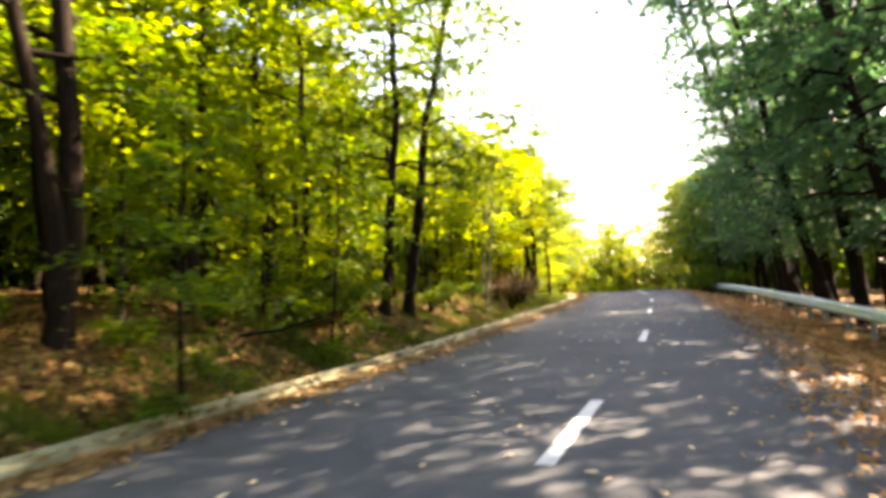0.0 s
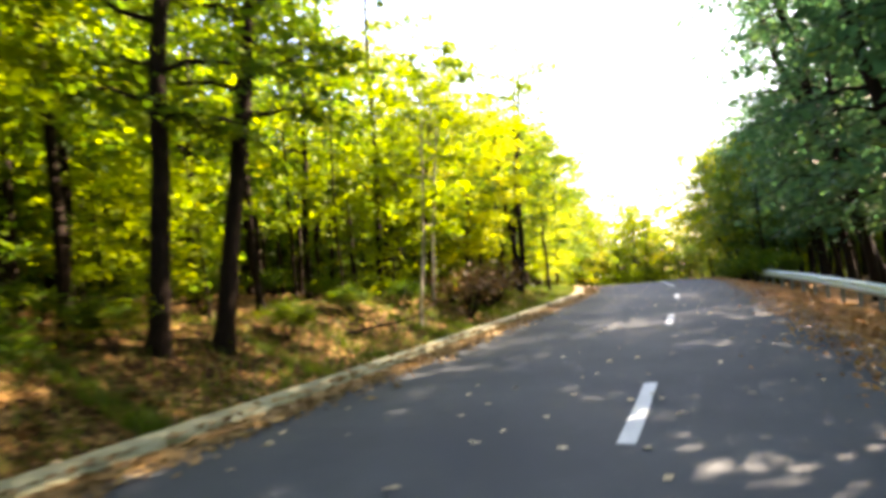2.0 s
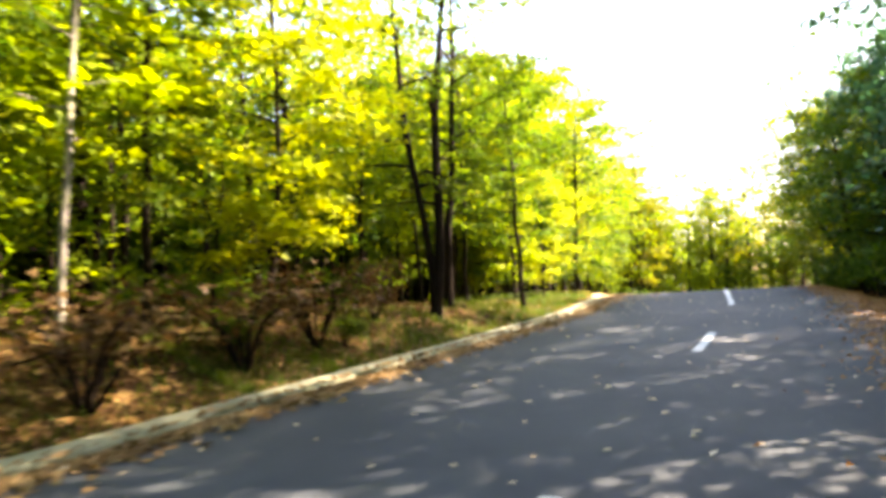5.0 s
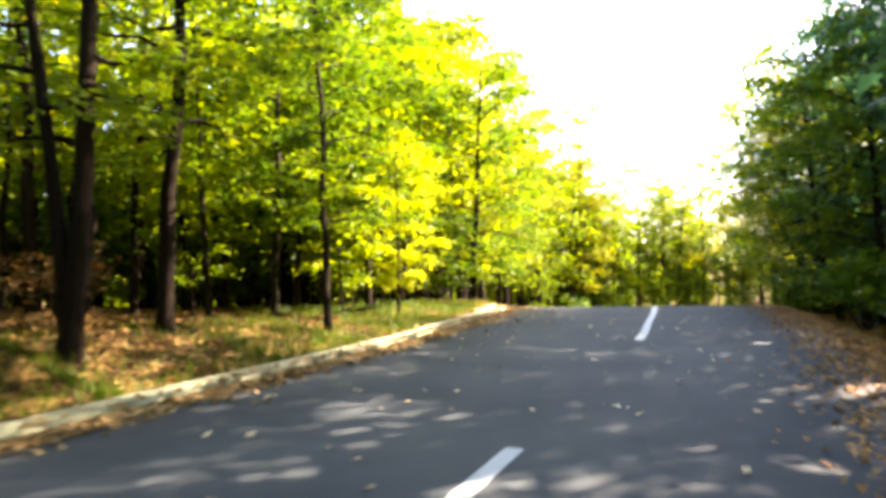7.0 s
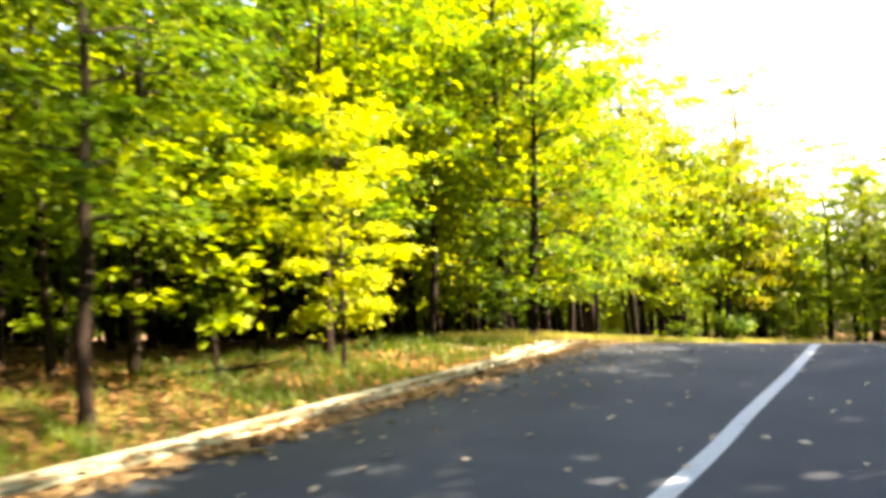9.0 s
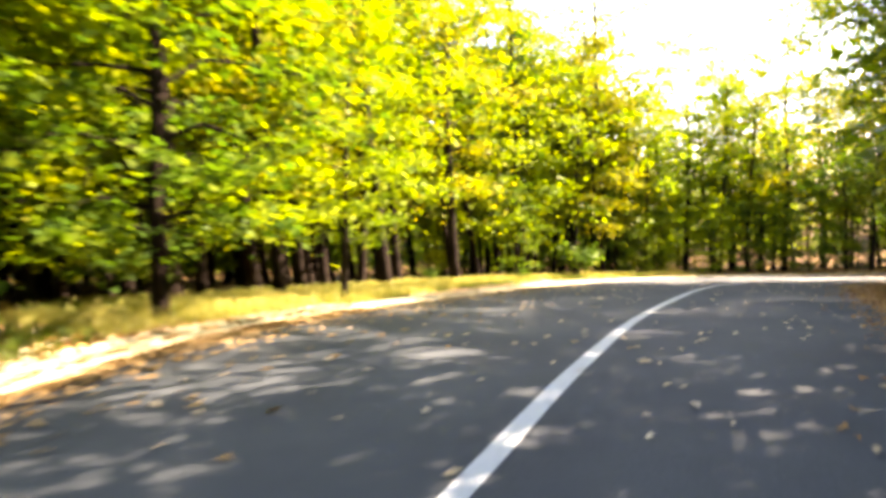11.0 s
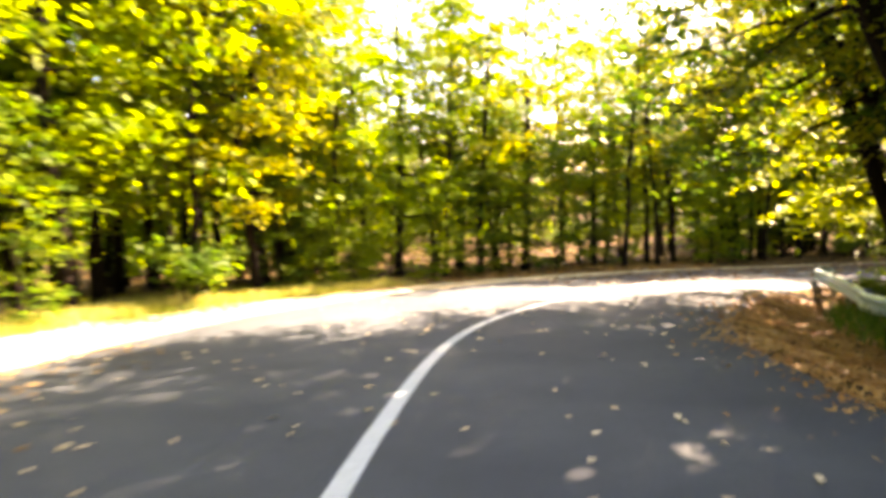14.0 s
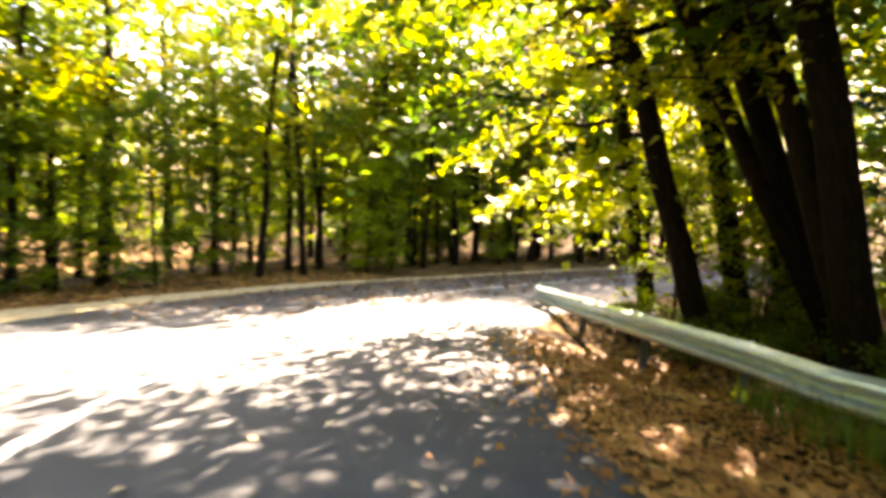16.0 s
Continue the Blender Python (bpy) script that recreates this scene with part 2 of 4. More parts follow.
# ---- the line of the road ----
AXIS = [(-8.91, -19.04), (-5.06, -9.44), (-1.28, -0.14), (0.62, 4.49), (3.72, 12.14), (6.60, 20.48), (9.33, 28.48), (10.10, 30.90), (11.97, 37.11),
        (12.70, 40.22), (13.43, 43.40), (14.06, 46.60), (14.69, 50.50), (15.60, 54.87), (16.79, 59.75), (18.05, 63.51), (19.68, 66.30), (21.93, 68.79),
        (24.36, 70.86), (27.50, 72.25), (31.89, 72.58), (38.36, 71.68), (46.71, 69.19), (58.34, 63.46)]


def spline(points, step=0.4):
    p = np.array([points[0]] + list(points) + [points[-1]], float)
    out = []
    for i in range(1, len(p) - 2):
        n = max(2, int(np.linalg.norm(p[i + 1] - p[i]) / step))
        for k in range(n):
            t = k / n
            out.append(0.5 * (2 * p[i] + (p[i + 1] - p[i - 1]) * t + (2 * p[i - 1] - 5 * p[i] + 4 * p[i + 1] - p[i + 2]) * t * t
                              + (3 * p[i] - p[i - 1] - 3 * p[i + 1] + p[i + 2]) * t ** 3))
    out.append(p[-2])
    return np.array(out)


LINE = spline(AXIS)
TAN = np.gradient(LINE, axis=0)
TAN /= np.linalg.norm(TAN, axis=1)[:, None]
LEFT = np.stack([-TAN[:, 1], TAN[:, 0]], 1)
ARC = np.r_[0, np.cumsum(np.linalg.norm(np.diff(LINE, axis=0), axis=1))]
S0 = ARC[np.argmin(np.linalg.norm(LINE - (-1.28, -0.14), axis=1))]
ARC = ARC - S0                                             # 0 beside the start of the walk


def hill(x, y):
    """The fall of the land beyond the crest of the road."""
    q = (np.asarray(x, float) - 13.77) * 0.216 + (np.asarray(y, float) - 46.35) * 0.976
    q = 0.6 * np.logaddexp(0, q / 0.6)
    return -0.1051 * (44 - 6.0 * np.logaddexp(0, (44 - q) / 6.0))


def on_road(s, d, z=0.0):
    """The place s along the road and d to the left of its centre line."""
    x = np.interp(s, ARC, LINE[:, 0]) + d * np.interp(s, ARC, LEFT[:, 0])
    y = np.interp(s, ARC, LINE[:, 1]) + d * np.interp(s, ARC, LEFT[:, 1])
    return np.array((x, y, z + float(hill(x, y))))


def beside(x, y):
    """Arc length and left offset of many places."""
    q = np.stack([np.ravel(x), np.ravel(y)], 1)
    s, d = np.empty(len(q)), np.empty(len(q))
    for i in range(0, len(q), 4000):
        v = q[i:i + 4000, None, :] - LINE[None]
        k = np.argmin((v ** 2).sum(2), axis=1)
        w = v[np.arange(len(k)), k]
        s[i:i + 4000] = ARC[k] + (w * TAN[k]).sum(1)
        side = (w * LEFT[k]).sum(1)
        d[i:i + 4000] = np.sign(side) * np.maximum(np.abs(side), np.linalg.norm(w, axis=1) - 0.2)
    return s, d


def along(s, table):
    return np.interp(s, [a for a, _ in table], [b for _, b in table])


EDGE_LEFT = [(-20, 3.7), (38, 3.75), (46, 4.1), (53, 4.9), (73, 5.0), (79, 3.8), (86, 2.9), (130, 2.8)]       # asphalt's left edge
EDGE_RIGHT = [(-20, 2.6), (30, 2.7), (45, 3.0), (60, 3.7), (130, 3.7)]
RAIL = [(-20, 4.4), (42, 4.45), (66, 6.1), (130, 6.1)]
BANK = [(-20, 1.0), (20, 1.0), (30, 0.75), (39, 0.40), (46, 0.14), (54, 0.02), (130, 0.02)]


def smooth(a):
    a = np.clip(a, 0, 1)
    return a * a * (3 - 2 * a)


def ground_height(x, y):
    s, d = beside(x, y)
    e = d - along(s, EDGE_LEFT) - 0.72
    left = along(s, BANK) * (0.95 * smooth(e / 2.6) + 1.1 * smooth((e - 2) / 16))
    r = -d - along(s, EDGE_RIGHT) + 0.1
    right = -0.36 * smooth(r / 1.5) - 0.15 * smooth((r - 2) / 3) - 0.4 * smooth((r - 6) / 20)
    bumps = np.array([noise.noise((a * 0.55, b * 0.55, 0.3)) * 0.10 + noise.noise((a * 1.9, b * 1.9, 4.0)) * 0.035 for a, b in zip(np.ravel(x), np.ravel(y))])
    road = (d < along(s, EDGE_LEFT) + 0.72) & (-d < along(s, EDGE_RIGHT) + 0.02)
    z = np.where(d > 0, left, right) + bumps * np.clip(np.where(d > 0, e, r + 0.5) / 1.5, 0, 1)
    return np.where(road, -0.035, z - 0.02) + hill(np.ravel(x), np.ravel(y))


# ---- ground ----
def stretched(lo, hi, step, far):
    mid = np.arange(lo, hi + 0.01, step)
    grow = step * np.cumsum(1.28 ** np.arange(1, 24))
    grow = grow[grow < far]
    return np.r_[lo - grow[::-1], mid, hi + grow]


gx, gy = stretched(-22, 46, 0.5, 700), stretched(-12, 96, 0.5, 700)
GX, GY = np.meshgrid(gx, gy)
GZ = ground_height(GX, GY).reshape(GX.shape)
nx, ny = len(gx), len(gy)
grid = [(j * nx + i, j * nx + i + 1, (j + 1) * nx + i + 1, (j + 1) * nx + i) for j in range(ny - 1) for i in range(nx - 1)]
tagged(new("ground", mesh_of("ground", np.stack([GX, GY, GZ], 2).reshape(-1, 3), grid, LITTER, True)), "brown forest floor covered with dry fallen leaves", "ground", kind="structure")


def height_at(x, y):
    i = int(np.clip(np.searchsorted(gx, x) - 1, 0, nx - 2))
    j = int(np.clip(np.searchsorted(gy, y) - 1, 0, ny - 2))
    u, v = (x - gx[i]) / (gx[i + 1] - gx[i]), (y - gy[j]) / (gy[j + 1] - gy[j])
    return float((GZ[j, i] * (1 - u) + GZ[j, i + 1] * u) * (1 - v) + (GZ[j + 1, i] * (1 - u) + GZ[j + 1, i + 1] * u) * v)


# ---- road, kerb strip, verge ----
def ribbon(name, stations, profile, mat):
    """A band along the road; profile(s) gives its cross-section as (left offset, height) pairs."""
    verts, faces, width = [], [], None
    for s in stations:
        row = profile(s)
        width = len(row)
        verts += [on_road(s, d, z) for d, z in row]
    for k in range(len(stations) - 1):
        for i in range(width - 1):
            a = k * width + i
            faces.append((a + 1, a, a + width, a + width + 1))
    return mesh_of(name, verts, faces, mat, True)


def ragged(s, seed, amount):
    return amount * (noise.noise((s * 0.9, seed, 0.0)) + 0.5 * noise.noise((s * 3.1, seed, 5.0)))


def road_profile(s):
    l, r = along(s, EDGE_LEFT) + ragged(s, 1.0, 0.05), along(s, EDGE_RIGHT) + ragged(s, 2.0, 0.06)
    return [(-r - 0.05, -0.05), (-r, -0.004), (-r * 0.5, 0.0), (0, 0.0), (l * 0.5, 0.0), (l, -0.004), (l + 0.05, -0.05)]


STATIONS = np.arange(-20, 118, 0.4)
road = tagged(new("road", ribbon("road", STATIONS, road_profile, ASPHALT)), "grey worn asphalt forest road scattered with dry leaves", "road", kind="structure")


def dash(s0, s1, width):
    st = np.linspace(s0, s1, max(2, int((s1 - s0) / 0.3)))
    return ribbon("dash", st, lambda s: [(-width / 2 + ragged(s, 7.0, 0.006), 0.005), (width / 2 + ragged(s, 8.0, 0.006), 0.005)], PAINT)


def arc_of(x, y):
    return float(beside(np.array([x]), np.array([y]))[0][0])


for x, y in ((0.67, 4.56), (3.80, 12.26), (6.65, 20.46), (9.40, 28.50)):
    s = arc_of(x, y)
    part("dash", dash(s, s + 2.4, 0.14), road, "white painted centre dash")
s_solid = arc_of(11.97, 37.2)
part("solid_line", dash(s_solid, 105, 0.145), road, "long white painted centre line")


def kerb_profile(s):
    a = along(s, EDGE_LEFT) + 0.26 + ragged(s, 11.0, 0.025)
    b = a + 0.48 + ragged(s, 12.0, 0.03)
    return [(a - 0.02, -0.05), (a, 0.035), (a + 0.03, 0.050), (b - 0.04, 0.062), (b, 0.055), (b + 0.04, -0.06)]


tagged(new("kerb", ribbon("kerb", np.arange(-20, 57.5, 0.3), kerb_profile, CONCRETE)), "pale worn concrete edging strip beside the asphalt", "kerb", kind="structure")


def verge_profile(s):
    a = along(s, EDGE_LEFT)
    w = along(s, [(45, 0.1), (50, 0.35), (56, 0.7), (60, 1.3), (66, 2.5), (76, 1.4), (84, 0.4), (130, 0.3)])
    return [(a - 0.05, -0.03), (a + 0.1, 0.012), (a + 0.5 * w, 0.03), (a + w + ragged(s, 15.0, 0.3), 0.03), (a + w + 0.5, -0.06)]


tagged(new("verge", ribbon("verge", np.arange(47, 112, 0.4), verge_profile, VERGE)), "dry sandy verge bleached by the sun", "verge", kind="structure")


# ---- guardrail ----
rail = tagged(new("guardrail"), "galvanised steel guardrail on posts beside the road", "guardrail")
RAIL_LINE = spline([tuple(on_road(a, -along(a, RAIL))[:2]) for a in range(-18, 61, 6)] + [(24.22, 62.79), (25.19, 64.26), (26.35, 65.91), (27.65, 67.83), (28.80, 69.49)], 0.4)
RAIL_ARC = np.r_[0, np.cumsum(np.linalg.norm(np.diff(RAIL_LINE, axis=0), axis=1))]
RAIL_TAN = np.gradient(RAIL_LINE, axis=0)
RAIL_TAN /= np.linalg.norm(RAIL_TAN, axis=1)[:, None]
W_FORM = [(0.00, 0.300), (0.018, 0.292), (0.070, 0.262), (0.082, 0.235), (0.078, 0.205), (0.012, 0.175), (0.004, 0.150), (0.012, 0.125), (0.078, 0.095),
          (0.082, 0.065), (0.070, 0.038), (0.018, 0.008), (0.00, 0.000)]


def on_rail(s, d, z):
    """s along the rail, d towards the road, z over the road's level; with the rail's direction."""
    t = np.array([np.interp(s, RAIL_ARC, RAIL_TAN[:, i]) for i in (0, 1)] + [0.0])
    t /= np.linalg.norm(t)
    n = np.array((-t[1], t[0], 0.0))
    p = np.array([np.interp(s, RAIL_ARC, RAIL_LINE[:, i]) for i in (0, 1)] + [0.0]) + n * d
    p[2] = z - 0.36 + float(hill(p[0], p[1]))
    return p, t, n


def beam(s0, s1):
    st = np.linspace(s0, s1, 9)
    verts, faces = [], []
    for s in st:
        sag = 0.012 * noise.noise((s * 0.35, 3.0, 1.0))
        verts += [on_rail(s, depth + sag, 0.42 + h + sag)[0] for depth, h in W_FORM]
        verts += [on_rail(s, depth + sag - 0.006, 0.42 + h + sag)[0] for depth, h in W_FORM[::-1]]
    n = 2 * len(W_FORM)
    for k in range(len(st) - 1):
        for i in range(n):
            a, b = k * n + i, k * n + (i + 1) % n
            faces.append((a, b, b + n, a + n))
    faces += [tuple(range(n))[::-1], tuple((len(st) - 1) * n + i for i in range(n))]
    return mesh_of("beam", verts, faces, STEEL)


def box(verts, faces, at, ax, ay, az):
    """A box centred at at, with half-axes ax, ay, az."""
    k = len(verts)
    for i in (-1, 1):
        for j in (-1, 1):
            for l in (-1, 1):
                verts.append(at + i * ax + j * ay + l * az)
    for f in ((0, 1, 3, 2), (4, 6, 7, 5), (0, 4, 5, 1), (2, 3, 7, 6), (0, 2, 6, 4), (1, 5, 7, 3)):
        faces.append(tuple(k + i for i in f))


UP = np.array((0, 0, 1.0))
s, last = 0.0, RAIL_ARC[-1]
while s < last - 0.05:
    e = min(s + 4.0, last)
    length = part("beam", beam(s, e), rail)
    for along_rail, lift in ((s + 0.08, 0.50), (s + 0.08, 0.64), (s + 0.22, 0.50), (s + 0.22, 0.64)):
        c, t, n = on_rail(along_rail, 0.079, lift + 0.012)
        verts, faces = [], []
        tube([c, c + n * 0.012, c + n * 0.018], (0.018, 0.018, 0.009), 8, verts, faces)
        part("bolt", mesh_of("bolt", verts, faces, STEEL), length)
    s = e
s = 0.3
while s < last - 0.2:
    c, t, n = on_rail(s, -0.13, 0.16)
    verts, faces = [], []
    box(verts, faces, c - n * 0.045, t * 0.03, n * 0.003, UP * 0.52)
    box(verts, faces, c + t * 0.027, t * 0.003, n * 0.042, UP * 0.52)
    box(verts, faces, c - t * 0.027, t * 0.003, n * 0.042, UP * 0.52)
    part("post", mesh_of("post", verts, faces, STEEL_SHADED), rail, "steel post with shade put into its dark colour")
    verts, faces = [], []
    box(verts, faces, c + UP * 0.41 + n * 0.085, t * 0.04, n * 0.042, UP * 0.09)
    part("spacer", mesh_of("spacer", verts, faces, STEEL_SHADED), rail)
    s += 2.0
# rounded end of the rail, turned away from the road
verts, faces = [], []
base, tdir, ndir = on_rail(last, 0.0, 0.42)
turn = np.linspace(0, math.pi * 0.9, 9)
for a in turn:
    c = base + tdir * 0.30 * math.sin(a) - ndir * 0.17 * (1 - math.cos(a))
    out = ndir * math.cos(a) + tdir * math.sin(a)
    for depth, h in W_FORM:
        verts.append(c + out * depth * (1 - 0.5 * a / math.pi) + UP * h)
m = len(W_FORM)
for k in range(len(turn) - 1):
    for i in range(m - 1):
        a = k * m + i
        faces.append((a, a + 1, a + m + 1, a + m))
part("end_terminal", mesh_of("end_terminal", verts, faces, STEEL, True), rail, "rounded steel end of the rail")


# ---- trees ----
def grow(seed, height, girth, crown_base, spread, limbs, leaves, size, bark, leaf, label, lean=0.04, twigs=5, droop=0.0, fork=False, puff=0.30, top=0.95, flat=0.42, layer=0.24, fine=True, three=False):
    """A tree that stands at the origin: an Empty with a trunk (with its limbs) and a crown of single leaves."""
    rng = np.random.default_rng(seed)
    thing = new("tree")
    verts, faces = [], []
    n = 10
    bend = rng.normal(0, 0.05 * height / 10, (n, 2)).cumsum(0)
    az = rng.uniform(0, 6.28)
    hs = np.linspace(0, height, n)
    path = np.stack([bend[:, 0] + lean * hs * 1.0, bend[:, 1], hs], 1)
    path[0, :2] = path[1, :2] * 0.4
    path[:, :2] -= path[0, :2]
    rad = girth * np.linspace(1, 0.12, n) ** 0.8
    rad[0] *= 1.5
    path = np.insert(path, 1, path[0] * 0.75 + path[1] * 0.25, axis=0)
    rad = np.insert(rad, 1, girth * 1.02)
    path[0, 2] = -0.25
    tube(path, rad, 8 if fine else 6, verts, faces)
    stems = [path]
    if fork:
        side = np.array((math.cos(az), math.sin(az), 0)) * 0.16
        second = path.copy()
        second[1:] += side * second[1:, 2:3] * np.array((1, 1, 0))
        tube(second[1:], rad[1:] * 0.75, 7, verts, faces)
        stems.append(second)
    centres = []
    per = max(1, int(leaves / (limbs * (twigs + 1))))
    for k in range(limbs):
        stem = stems[k % len(stems)]
        f = (k + rng.uniform(0.1, 0.9)) / limbs
        h = crown_base + (height * 0.97 - crown_base) * f
        p0 = np.array([np.interp(h, stem[:, 2], stem[:, i]) for i in range(3)])
        a = az + 2.4 * k + rng.normal(0, 0.3)
        shape = (0.55 + 0.9 * f) if f < 0.5 else (1.0 - (f - 0.5) / 0.5 * (1 - top * 0.5)) if f < 2 else 1
        reach = spread * shape * rng.uniform(0.7, 1.15)
        rise = 0.25 + 0.5 * f - droop
        q = [p0]
        for j in range(1, 5):
            g = j / 4
            q.append(p0 + np.array((math.cos(a + 0.25 * g) * reach * g, math.sin(a + 0.25 * g) * reach * g, reach * (rise * g - 0.22 * g * g + rng.normal(0, 0.04)))))
        r0 = girth * 0.34 * (1.1 - 0.6 * f)
        tube(q if fine else q[::2], r0 * np.array((1, 0.75, 0.5, 0.3, 0.12) if fine else (1, 0.5, 0.12)), 4 if fine else 3, verts, faces)
        q = np.array(q)
        ends = [(q[4], (q[4] - q[3]))]
        for j in range(twigs):
            g = 0.30 + 0.65 * (j + rng.uniform(0, 1)) / max(1, twigs)
            b0 = np.array([np.interp(g, np.linspace(0, 1, 5), q[:, i]) for i in range(3)])
            ta = a + (1 if j % 2 else -1) * rng.uniform(0.5, 1.2)
            tl = reach * rng.uniform(0.22, 0.42)
            b1 = b0 + np.array((math.cos(ta) * tl, math.sin(ta) * tl, tl * (rng.normal(0.12, 0.2) - droop)))
            if fine:
                tube([b0, b1], r0 * np.array((0.28, 0.07)), 3, verts, faces)
            ends.append((b1, b1 - b0))
        for b1, way in ends:
            g = rng.uniform(-0.9, 0.35, per)
            sp = puff * (0.6 + 0.4 * reach / spread)
            off = rng.normal(0, 1, (per, 3)) * np.array((sp, sp, sp * layer))
            off[:, 2] -= 0.22 * (off[:, 0] ** 2 + off[:, 1] ** 2) / sp
            centres.append(b1 + way * g[:, None] + off)
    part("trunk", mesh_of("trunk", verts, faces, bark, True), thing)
    centres = np.concatenate(centres)
    part("crown", quads_mesh("crown", leaf_quads(rng, centres, size, flat, three), leaf), thing)
    return tagged(thing, label, "tree", kind="")


def shrub(seed, height, spread, stems, leaves, size, bark, leaf, label):
    rng = np.random.default_rng(seed)
    thing = new("shrub")
    centres = []
    per = leaves // (stems * 3)
    for k in range(stems):
        a, r = rng.uniform(0, 6.28), spread * rng.uniform(0.3, 1)
        h = height * rng.uniform(0.55, 1)
        tip = np.array((math.cos(a) * r, math.sin(a) * r, h))
        mid = tip * np.array((0.4, 0.4, 0.6))
        verts, faces = [], []
        tube([(0, 0, -0.1), mid, tip], (0.022, 0.014, 0.005), 4, verts, faces)
        part("stem", mesh_of("stem", verts, faces, bark, True), thing)
        for b in (tip, mid * 0.3 + tip * 0.7, mid * 0.8 + tip * 0.2):
            centres.append(b + rng.normal(0, 1, (per, 3)) * np.array((0.24, 0.24, 0.13)) * spread)
    part("foliage", quads_mesh("foliage", leaf_quads(rng, np.concatenate(centres), size * 1.1, 0.45, True), leaf), thing)
    return tagged(thing, label, "shrub")


